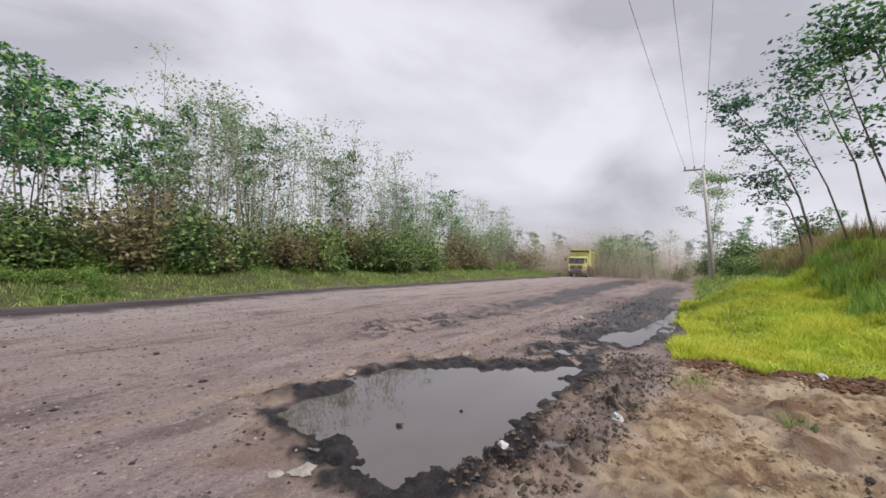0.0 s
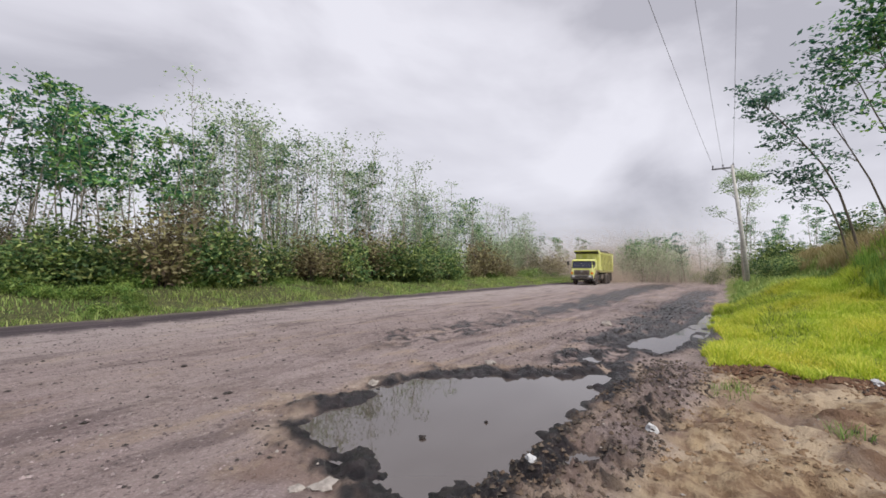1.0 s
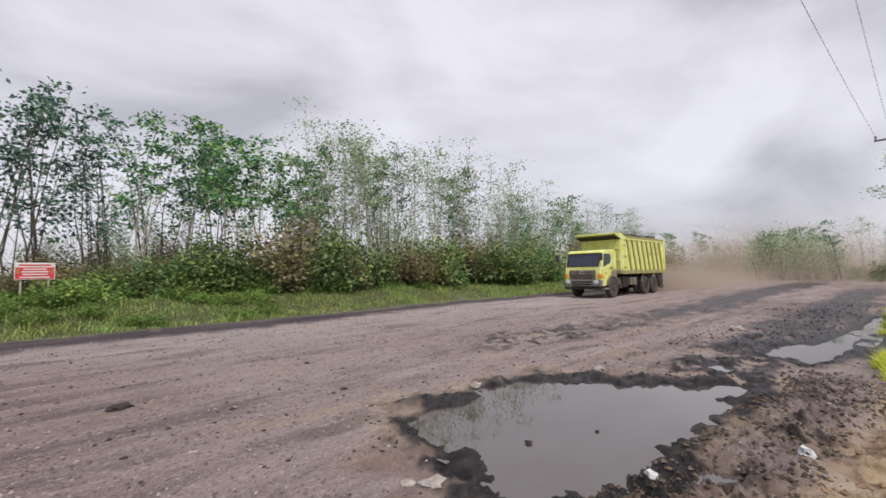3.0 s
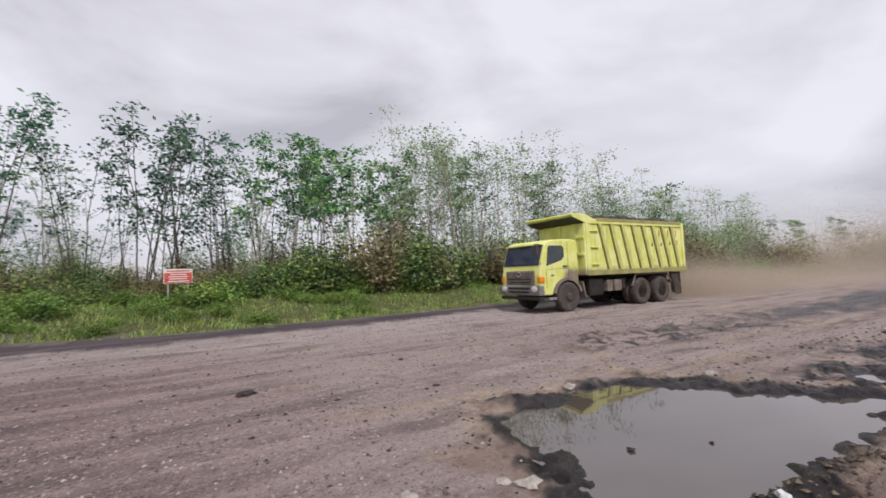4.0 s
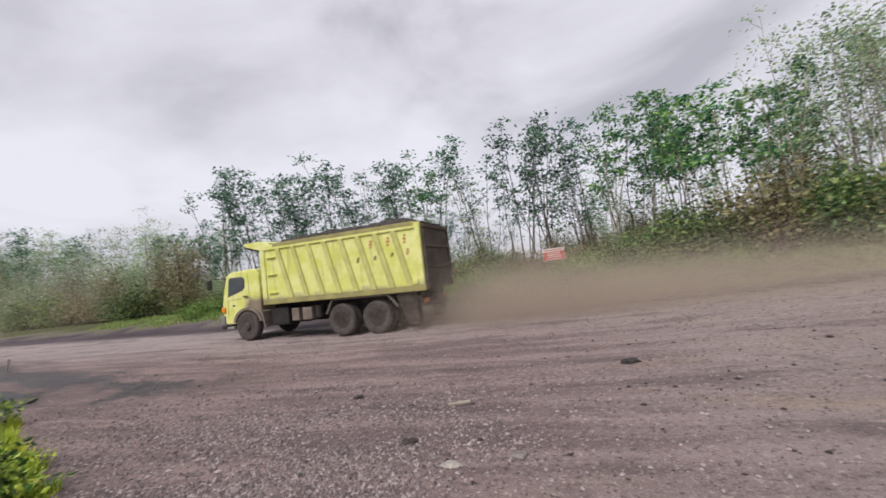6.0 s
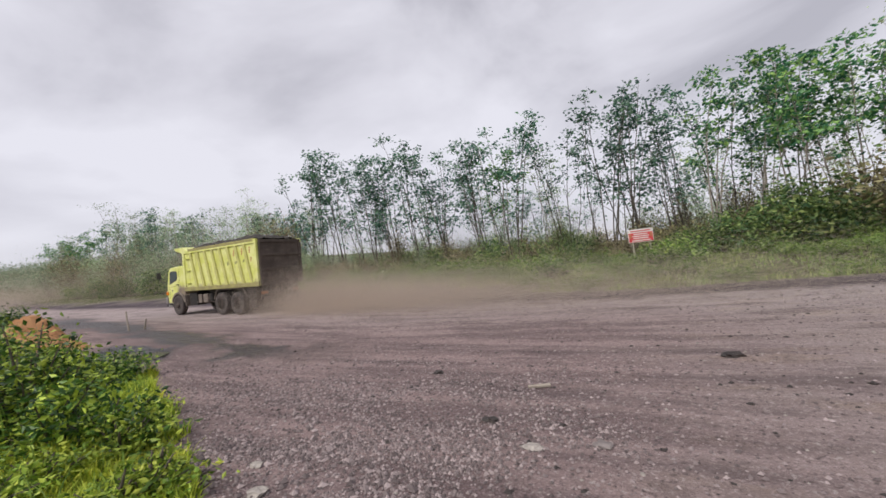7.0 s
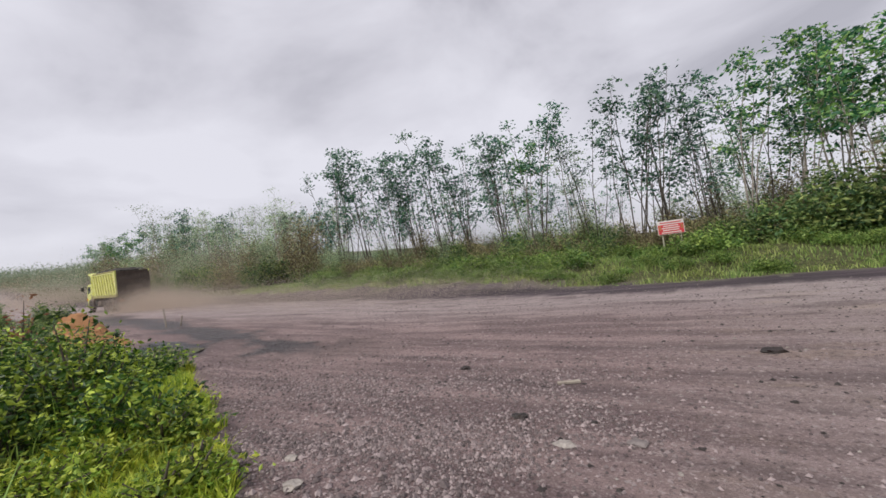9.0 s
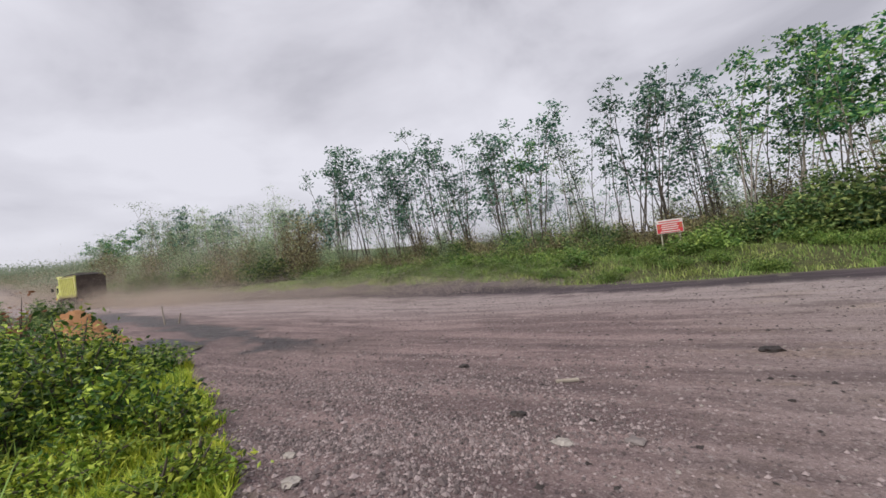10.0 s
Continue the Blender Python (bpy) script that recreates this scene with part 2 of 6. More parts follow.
def water_material():
    m, nt, bs = nodes_of("muddy_water")
    bs.inputs["Base Color"].default_value = (0.080, 0.064, 0.058, 1)
    bs.inputs["Roughness"].default_value = 0.03
    bs.inputs["IOR"].default_value = 1.6
    bs.inputs["Specular IOR Level"].default_value = 0.9
    n = noise_node(nt, 2.2, 3)
    add_bump(nt, bs, n.outputs["Fac"], 0.03, 0.03)
    return m


def dust_material():
    """Fine mineral dust: scatters light both ways."""
    m, nt, bs = nodes_of("road_dust")
    bs.inputs["Base Color"].default_value = (0.61, 0.525, 0.45, 1)
    bs.inputs["Roughness"].default_value = 1.0
    bs.inputs["Specular IOR Level"].default_value = 0.0
    tr = nt.nodes.new("ShaderNodeBsdfTranslucent")
    tr.inputs["Color"].default_value = (0.61, 0.525, 0.45, 1)
    mx = nt.nodes.new("ShaderNodeMixShader")
    nt.links.new(bs.outputs["BSDF"], mx.inputs[1])
    nt.links.new(tr.outputs["BSDF"], mx.inputs[2])
    nt.links.new(mx.outputs["Shader"], nt.nodes["Material Output"].inputs["Surface"])
    return m


def glass_material(name, tint, rough=0.06):
    m, nt, bs = nodes_of(name)
    n = noise_node(nt, 3, 4)
    c = mix_rgb(nt, n.outputs["Fac"], tint, tuple(1.8 * v for v in tint))
    nt.links.new(c, bs.inputs["Base Color"])
    bs.inputs["Roughness"].default_value = rough
    bs.inputs["IOR"].default_value = 1.5
    return m


M_GROUND = ground_material()
M_WATER = water_material()
M_PAINT = truck_paint("truck_paint", 1.75, 1.05, False)
M_CAB = truck_paint("cab_paint", 1.95, 1.15, True)
M_RAIL = surface("dust_caked_rail", (0.24, 0.21, 0.11), (0.40, 0.37, 0.13), 2.5, 0.85, 0.0, 0.2)
M_RIB = surface("dusty_yellow_rib", (0.45, 0.43, 0.15), (0.63, 0.62, 0.22), 3.0, 0.75, 0.0, 0.2)
M_DUSTY = surface("dusty_steel", (0.12, 0.096, 0.082), (0.24, 0.20, 0.17), 3.0, 0.85, 0.0, 0.3)
M_DARK = surface("dark_chassis", (0.010, 0.009, 0.009), (0.034, 0.029, 0.027), 4.0, 0.75, 0.1, 0.2)
M_MUDFLAP = surface("black_mud_flap", (0.022, 0.018, 0.017), (0.060, 0.046, 0.040), 4.0, 0.9, 0.0, 0.2)
M_TAIL = surface("dust_covered_tailgate", (0.060, 0.046, 0.040), (0.125, 0.098, 0.082), 2.5, 0.9, 0.0, 0.3)
M_TYRE = surface("dusty_tyre_rubber", (0.040, 0.034, 0.034), (0.095, 0.079, 0.074), 5.0, 0.9, 0.0, 0.3)
M_RIM = surface("dusty_rim", (0.055, 0.044, 0.040), (0.135, 0.108, 0.095), 6.0, 0.75, 0.3, 0.2)
M_GRILLE = surface("grille_plastic", (0.035, 0.034, 0.035), (0.085, 0.078, 0.074), 5.0, 0.6, 0.0, 0.1)
M_BUMPER = surface("dusty_grey_bumper", (0.13, 0.12, 0.12), (0.24, 0.225, 0.22), 4.0, 0.7, 0.0, 0.1)
M_CHROME = surface("dull_chrome", (0.42, 0.42, 0.42), (0.62, 0.62, 0.62), 6.0, 0.3, 0.8, 0.0)
M_LAMP = glass_material("headlamp_glass", (0.42, 0.42, 0.42), 0.15)
M_AMBER = glass_material("amber_lens", (0.55, 0.17, 0.015), 0.25)
M_SIDEGLASS = glass_material("side_glass", (0.055, 0.065, 0.075), 0.04)
M_SCREEN = glass_material("cab_glass", (0.022, 0.026, 0.048))
M_REDP = surface("red_paint", (0.40, 0.13, 0.055), (0.52, 0.22, 0.09), 9.0, 0.7, 0.0, 0.1)
M_BLACKP = surface("black_paint", (0.045, 0.042, 0.025), (0.11, 0.10, 0.05), 9.0, 0.7, 0.0, 0.1)
M_COAL = surface("coal_load", (0.018, 0.016, 0.015), (0.07, 0.06, 0.052), 8.0, 0.85, 0.0, 0.6, 0.03)
M_SIGNW = surface("sign_white", (0.66, 0.64, 0.62), (0.80, 0.78, 0.76), 8.0, 0.5, 0.0, 0.05)
M_SIGNR = surface("sign_red", (0.55, 0.030, 0.045), (0.66, 0.055, 0.07), 8.0, 0.5, 0.0, 0.05)
M_POST = surface("weathered_post", (0.34, 0.32, 0.24), (0.52, 0.50, 0.40), 6.0, 0.8, 0.0, 0.2)
M_POLE = surface("concrete_pole", (0.40, 0.39, 0.37), (0.60, 0.58, 0.56), 5.0, 0.85, 0.0, 0.2)
M_IRON = surface("galvanised_iron", (0.12, 0.12, 0.13), (0.24, 0.24, 0.25), 5.0, 0.6, 0.5, 0.1)
M_WIRE = surface("wire", (0.10, 0.10, 0.11), (0.17, 0.17, 0.18), 5.0, 0.6, 0.3, 0.0)
def pebble_material(name, lo, hi, rough):
    m, nt, bs = nodes_of(name)
    g = nt.nodes.new("ShaderNodeNewGeometry")
    n = noise_node(nt, 40, 4)
    pw = nt.nodes.new("ShaderNodeMath")
    pw.operation = "POWER"
    nt.links.new(g.outputs["Random Per Island"], pw.inputs[0])
    pw.inputs[1].default_value = 1.7
    c = mix_rgb(nt, pw.outputs[0], lo, hi)
    c = mix_rgb(nt, 0.3, c, mix_rgb(nt, n.outputs["Fac"], tuple(0.5 * v for v in lo), hi))
    nt.links.new(c, bs.inputs["Base Color"])
    bs.inputs["Roughness"].default_value = rough
    add_bump(nt, bs, n.outputs["Fac"], 0.4, 0.01)
    return m


M_LUMP = pebble_material("mixed_earth_lumps", (0.014, 0.011, 0.010), (0.145, 0.098, 0.066), 0.6)
M_PEBBLE = pebble_material("gravel_pebbles", (0.040, 0.029, 0.031), (0.47, 0.385, 0.385), 0.9)
M_STONE = surface("gravel_stone", (0.12, 0.10, 0.10), (0.27, 0.235, 0.225), 9.0, 0.9, 0.0, 0.4)
M_PALE = surface("pale_stone", (0.22, 0.195, 0.18), (0.42, 0.38, 0.35), 14.0, 0.85, 0.0, 0.4)
M_CLOD = surface("mud_clod", (0.010, 0.007, 0.007), (0.036, 0.025, 0.022), 9.0, 0.5, 0.0, 0.6, 0.02)
M_BROWN = surface("brown_clod", (0.17, 0.105, 0.06), (0.34, 0.24, 0.15), 9.0, 0.9, 0.0, 0.6, 0.02)
M_RED_SOIL = surface("red_brown_soil", (0.085, 0.042, 0.026), (0.19, 0.105, 0.062), 9.0, 0.9, 0.0, 0.6, 0.02)
M_ORANGE = surface("orange_laterite", (0.34, 0.15, 0.060), (0.50, 0.27, 0.13), 2.5, 0.95, 0.0, 0.6, 0.04)
M_PLASTIC = surface("white_plastic", (0.42, 0.43, 0.45), (0.66, 0.66, 0.68), 9.0, 0.5, 0.0, 0.2)
M_WOOD = surface("grey_wood", (0.27, 0.23, 0.19), (0.44, 0.39, 0.33), 12.0, 0.85, 0.0, 0.4)
M_BARK = surface("pale_bark", (0.22, 0.19, 0.16), (0.46, 0.41, 0.36), 7.0, 0.9, 0.0, 0.4)
M_BARKD = surface("dark_bark", (0.060, 0.050, 0.042), (0.16, 0.135, 0.11), 7.0, 0.9, 0.0, 0.4)
M_DUST = dust_material()
M_LEAF = foliage("rubber_tree_leaves", (0.036, 0.125, 0.070), (0.095, 0.260, 0.125), (0.36, 0.55, 0.16), 0.5, 0.36)
M_LEAFD = foliage("dark_leaves", (0.035, 0.100, 0.085), (0.090, 0.205, 0.150), (0.25, 0.41, 0.25), 0.5, 0.34)
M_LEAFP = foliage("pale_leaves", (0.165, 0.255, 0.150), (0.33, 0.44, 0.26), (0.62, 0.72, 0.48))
M_SHRUB = foliage("shrub_leaves", (0.044, 0.098, 0.044), (0.130, 0.225, 0.085), (0.42, 0.50, 0.17), 0.5, 0.42)
M_SHRUBB = foliage("brown_shrub_leaves", (0.105, 0.080, 0.056), (0.26, 0.22, 0.125), (0.50, 0.47, 0.24), 0.5, 0.42)
# wide tone range paints dark gaps and brightly lit leaves into the colour
M_FRESH = foliage("fresh_leaves", (0.012, 0.040, 0.010), (0.070, 0.165, 0.024), (0.52, 0.64, 0.085), 0.45, 0.22)
M_WEED = foliage("weed_leaves", (0.055, 0.120, 0.030), (0.16, 0.28, 0.065), (0.38, 0.50, 0.13), 0.5, 0.35)
M_SPROUT = foliage("young_weed_leaves", (0.045, 0.105, 0.018), (0.22, 0.34, 0.040), (0.60, 0.68, 0.11), 0.5, 0.3)
M_RUSTL = foliage("rusty_leaves", (0.16, 0.07, 0.035), (0.26, 0.12, 0.06), (0.34, 0.18, 0.08))
M_LAWN = foliage("yellow_green_grass", (0.28, 0.39, 0.040), (0.56, 0.64, 0.070), (0.82, 0.80, 0.20), 0.6, 0.5)
M_FOOT = foliage("roadside_grass", (0.13, 0.23, 0.028), (0.40, 0.51, 0.05), (0.70, 0.73, 0.12), 0.6, 0.4)
M_VERGE = foliage("verge_grass", (0.150, 0.240, 0.065), (0.26, 0.365, 0.105), (0.46, 0.53, 0.19), 0.6, 0.35)
M_REED = foliage("tall_grass", (0.115, 0.231, 0.046), (0.231, 0.378, 0.074), (0.42, 0.546, 0.126), 0.6, 0.3)
M_BLOND = foliage("blond_grass", (0.26, 0.22, 0.09), (0.40, 0.33, 0.16), (0.52, 0.44, 0.26), 0.7, 0.3)
# leaf tones lightened so that the colour itself carries the distance haze
M_HAZED_WOODS = foliage("far_woods", (0.16, 0.22, 0.15), (0.26, 0.33, 0.22), (0.40, 0.46, 0.31))

# ------------------------------------------------------------------ mesh helpers


def part(name, bm, material, parent=None, label=""):
    """One bmesh as ONE mesh object, under a thing or a part."""
    me = bpy.data.meshes.new(name)
    bm.to_mesh(me)
    bm.free()
    me.materials.append(material)
    ob = new(name, me)
    if parent:
        ob.parent = parent
    if label:
        tagged(ob, label)
    return ob


def smooth(ob):
    ob.data.shade_smooth()
    return ob


def raw(name, verts, faces, material, parent=None):
    me = bpy.data.meshes.new(name)
    me.from_pydata(verts if isinstance(verts, list) else verts.tolist(), [], faces if isinstance(faces, list) else faces.tolist())
    me.update()
    me.materials.append(material)
    ob = new(name, me)
    if parent:
        ob.parent = parent
    return ob


def box(bm, x0, x1, y0, y1, z0, z1, bevel=0.0, m=None):
    g = bmesh.ops.create_cube(bm, size=1.0)
    vs = g["verts"]
    bmesh.ops.scale(bm, vec=(x1 - x0, y1 - y0, z1 - z0), verts=vs)
    bmesh.ops.translate(bm, vec=((x0 + x1) / 2, (y0 + y1) / 2, (z0 + z1) / 2), verts=vs)
    if bevel:
        es = list({e for v in vs for e in v.link_edges})
        r = bmesh.ops.bevel(bm, geom=es, offset=bevel, segments=2, affect="EDGES", profile=0.6)
        vs = list({v for f in r["faces"] for v in f.verts} | {v for v in vs if v.is_valid})
    if m:
        bmesh.ops.transform(bm, matrix=m, verts=vs)
    return vs


def box_bm(*a, **k):
    bm = bmesh.new()
    box(bm, *a, **k)
    return bm


def prism(bm, poly, y0, y1, bevel=0.0):
    """A side outline (x, z) carried across from y0 to y1."""
    a = [bm.verts.new((x, y0, z)) for x, z in poly]
    b = [bm.verts.new((x, y1, z)) for x, z in poly]
    n = len(poly)
    fs = [bm.faces.new(a), bm.faces.new(b[::-1])]
    fs += [bm.faces.new((a[(i + 1) % n], a[i], b[i], b[(i + 1) % n])) for i in range(n)]
    bmesh.ops.recalc_face_normals(bm, faces=fs)
    if bevel:
        es = list({e for f in fs[:2] for e in f.edges})
        bmesh.ops.bevel(bm, geom=es, offset=bevel, segments=3, affect="EDGES", profile=0.6)
    return bm


def tube(bm, pts, radii, sides=6):
    rings = []
    for i, (p, r) in enumerate(zip(pts, radii)):
        d = (Vector(pts[min(i + 1, len(pts) - 1)]) - Vector(pts[max(i - 1, 0)])).normalized()
        u = d.orthogonal().normalized()
        w = d.cross(u)
        rings.append([bm.verts.new(Vector(p) + (u * math.cos(a) + w * math.sin(a)) * r) for a in (2 * math.pi * k / sides for k in range(sides))])
    for a, b in zip(rings, rings[1:]):
        for k in range(sides):
            bm.faces.new((a[k], a[(k + 1) % sides], b[(k + 1) % sides], b[k]))
    bm.faces.new(rings[0][::-1])
    bm.faces.new(rings[-1])


def lathe_y(bm, prof, y_sign, centre=(0, 0, 0), sides=32):
    """A ring profile (radius, y) turned round the y axis."""
    rings = []
    for r, y in prof:
        rings.append([bm.verts.new((centre[0] + r * math.cos(a), centre[1] + y * y_sign, centre[2] + r * math.sin(a))) for a in (2 * math.pi * k / sides for k in range(sides))])
    fs = []
    for a, b in zip(rings, rings[1:]):
        for k in range(sides):
            fs.append(bm.faces.new((a[k], a[(k + 1) % sides], b[(k + 1) % sides], b[k])))
    fs.append(bm.faces.new(rings[0][::-1]))
    fs.append(bm.faces.new(rings[-1]))
    bmesh.ops.recalc_face_normals(bm, faces=fs)


def leaves(rng, centres, per, spread, size, aspect=0.45, droop=0.5, flat=0.6):
    """Small folded leaves (two triangles each) in clusters round the given centres."""
    c = np.repeat(np.asarray(centres, float), per, axis=0)
    n = len(c)
    p = c + rng.normal(0, 1, (n, 3)) * np.array(spread)
    d = rng.normal(0, 1, (n, 3))
    d[:, 2] = d[:, 2] * flat - droop
    d /= np.linalg.norm(d, axis=1, keepdims=True)
    o = np.cross(d, rng.normal(0, 1, (n, 3)) + np.array([0, 0, 1.2]))
    o /= np.linalg.norm(o, axis=1, keepdims=True) + 1e-9
    s = (size * rng.uniform(0.6, 1.35, n))[:, None]
    fold = np.cross(d, o) * s * 0.10
    v = np.stack([p, p + d * s * 0.5 + o * s * aspect * 0.5 + fold, p + d * s, p + d * s * 0.5 - o * s * aspect * 0.5 + fold], 1).reshape(-1, 3)
    i = np.arange(n)[:, None] * 4
    f = np.concatenate([i + np.array([[0, 1, 2]]), i + np.array([[0, 2, 3]])], 0)
    return v, f


def blades(rng, xy, z, height, width, lean=0.35):
    """Bent blades of grass, three triangles each."""
    n = len(xy)
    a = rng.uniform(0, 2 * math.pi, n)
    h = height * rng.uniform(0.5, 1.3, n) * np.clip(1 + 0.9 * fbm(xy[:, 0] * 1.3, xy[:, 1] * 1.3, 3), 0.35, 2.2)
    w = width * rng.uniform(0.6, 1.3, n)
    l = lean * rng.uniform(0.1, 1.4, n) * h
    side = np.stack([np.cos(a), np.sin(a), 0 * a], 1)
    b = a + rng.normal(math.pi / 2, 0.7, n)
    fwd = np.stack([np.cos(b), np.sin(b), 0 * b], 1)
    base = np.column_stack([xy, z - 0.02])
    up = np.array([0, 0, 1.0])
    m = base + fwd * (l * 0.35)[:, None] + up * (h * 0.6)[:, None]
    t = base + fwd * l[:, None] + up * h[:, None]
    ws = side * (w / 2)[:, None]
    v = np.stack([base - ws, base + ws, m + ws * 0.8, m - ws * 0.8, t], 1).reshape(-1, 3)
    i = np.arange(n)[:, None] * 5
    f = np.concatenate([i + np.array([[0, 1, 2]]), i + np.array([[0, 2, 3]]), i + np.array([[3, 2, 4]])], 0)
    return v, f


TABLE = np.random.default_rng(5).uniform(-1, 1, (256, 256))


def vnoise(x, y):
    xi, yi = np.floor(x).astype(int), np.floor(y).astype(int)
    fx, fy = x - xi, y - yi
    fx, fy = fx * fx * (3 - 2 * fx), fy * fy * (3 - 2 * fy)
    g = lambda a, b: TABLE[a % 256, b % 256]
    return (g(xi, yi) * (1 - fx) + g(xi + 1, yi) * fx) * (1 - fy) + (g(xi, yi + 1) * (1 - fx) + g(xi + 1, yi + 1) * fx) * fy


def fbm(x, y, octaves=4, gain=0.5):
    s, a = 0, 1.0
    for k in range(octaves):
        s = s + a * vnoise(x * 2**k + 17.3 * k, y * 2**k + 9.1 * k)
        a *= gain
    return s


def sstep(x, a, b):
    t = np.clip((x - a) / (b - a), 0, 1)
    return t * t * (3 - 2 * t)


def poly_dist(x, y, poly):
    """Signed distance to a closed outline: negative inside."""
    d = np.full(x.shape, 1e9)
    inside = np.zeros(x.shape, bool)
    for (ax, ay), (bx, by) in zip(poly, poly[1:] + poly[:1]):
        ex, ey = bx - ax, by - ay
        t = np.clip(((x - ax) * ex + (y - ay) * ey) / (ex * ex + ey * ey), 0, 1)
        d = np.minimum(d, np.hypot(x - ax - t * ex, y - ay - t * ey))
        cond = (ay > y) != (by > y)
        inside ^= cond & (x < (bx - ax) * (y - ay) / (by - ay + 1e-12) + ax)
    return np.where(inside, -d, d)


# ------------------------------------------------------------------ the lie of the land
PUDDLE = [(2.61, 3.43), (2.95, 3.63), (3.51, 3.53), (4.14, 3.66), (4.71, 3.63), (5.28, 3.02), (5.44, 2.45), (5.84, 2.31), (6.01, 1.89), (6.42, 1.2), (5.5, 1.27), (4.54, 1.35), (3.99, 1.3), (3.6, 1.38), (3.15, 1.35), (2.70, 1.47), (2.25, 1.48), (1.93, 1.52), (2.0, 1.85), (2.30, 2.12), (2.47, 2.39), (2.44, 2.7), (2.41, 3.03)]
PUDDLE_FAR = [(8.3, 1.15), (9.6, 1.95), (10.5, 1.42), (11.5, 0.95), (16.8, 0.66), (17.2, 0.42), (13.2, 0.40), (9.5, 0.62)]
PUDDLE_SIDE = [(-14.5, 5.7), (-11.2, 5.5), (-10.6, 4.9), (-13.5, 4.8)]
WATER_Z = -0.032


def rounded(poly):
    """The outline with its corners cut twice."""
    for _ in range(2):
        poly = [q for a, b in zip(poly, poly[1:] + poly[:1]) for q in ((0.75 * a[0] + 0.25 * b[0], 0.75 * a[1] + 0.25 * b[1]), (0.25 * a[0] + 0.75 * b[0], 0.25 * a[1] + 0.75 * b[1]))]
    return poly


PUDDLE, PUDDLE_FAR = rounded(PUDDLE), rounded(PUDDLE_FAR)
POOLS = [(3.5, 0.98, 0.09), (4.75, 1.0, 0.08), (7.2, 1.9, 0.10)]


def road_z(x):
    """The road runs level past the camera and climbs gently away behind it."""
    s = np.maximum(0, -np.asarray(x, float) - 5)
    return 0.027 * s * sstep(s, 0, 8) + 0.0005 * np.maximum(0, s - 50) ** 2 * (s < 150) + np.where(s >= 150, 5 + 0.05 * (s - 150), 0)


def road_shift(x):
    """How far the road swings towards the wood down that side."""
    s = np.maximum(0, -np.asarray(x, float) - 4)
    return 0.085 * s * sstep(s, 0, 14)


def grass_edge(x):
    """Where the far verge's grass begins, across the road."""
    return 14.5 + 0.5 * sstep(x, 4, 12) + 1.7 * sstep(-x, 2, 8)


def shoulder_edge(x):
    """Where the dark road shoulder begins, across the road."""
    return 12.3 + 1.3 * sstep(-x, 1, 8) + 1.1 * sstep(x, 4, 14)


def land_z(x, y):
    """Height of the ground without its fine relief."""
    x, y = np.asarray(x, float), np.asarray(y, float)
    z = road_z(np.clip(x, -200, 400))
    yb = y - road_shift(x)
    far = sstep(yb, 15.0, 18.5) * 0.5 + np.maximum(0, yb - 18.5) * 0.044 * sstep(-x, -14, 8) + np.maximum(0, yb - 18.5) * 0.02 * sstep(x, -8, 14)
    z = z + np.minimum(far, 1.9) + 0.22 * sstep(yb, 15.1, 16.4) * sstep(-yb, -22, -17.5)
    s = -y
    a = sstep(x, 7.5, 17)
    z = z + a * (0.95 * sstep(s, -0.15, 2.2) + 1.55 * sstep(s, 2.4, 4.8))
    b = sstep(-x, 2.5, 8) * sstep(-(y - road_shift(x)), -3.2, 0.5)
    z = z + b * 0.35
    z = z + 3.0 * sstep(-x, 110, 230)
    return z


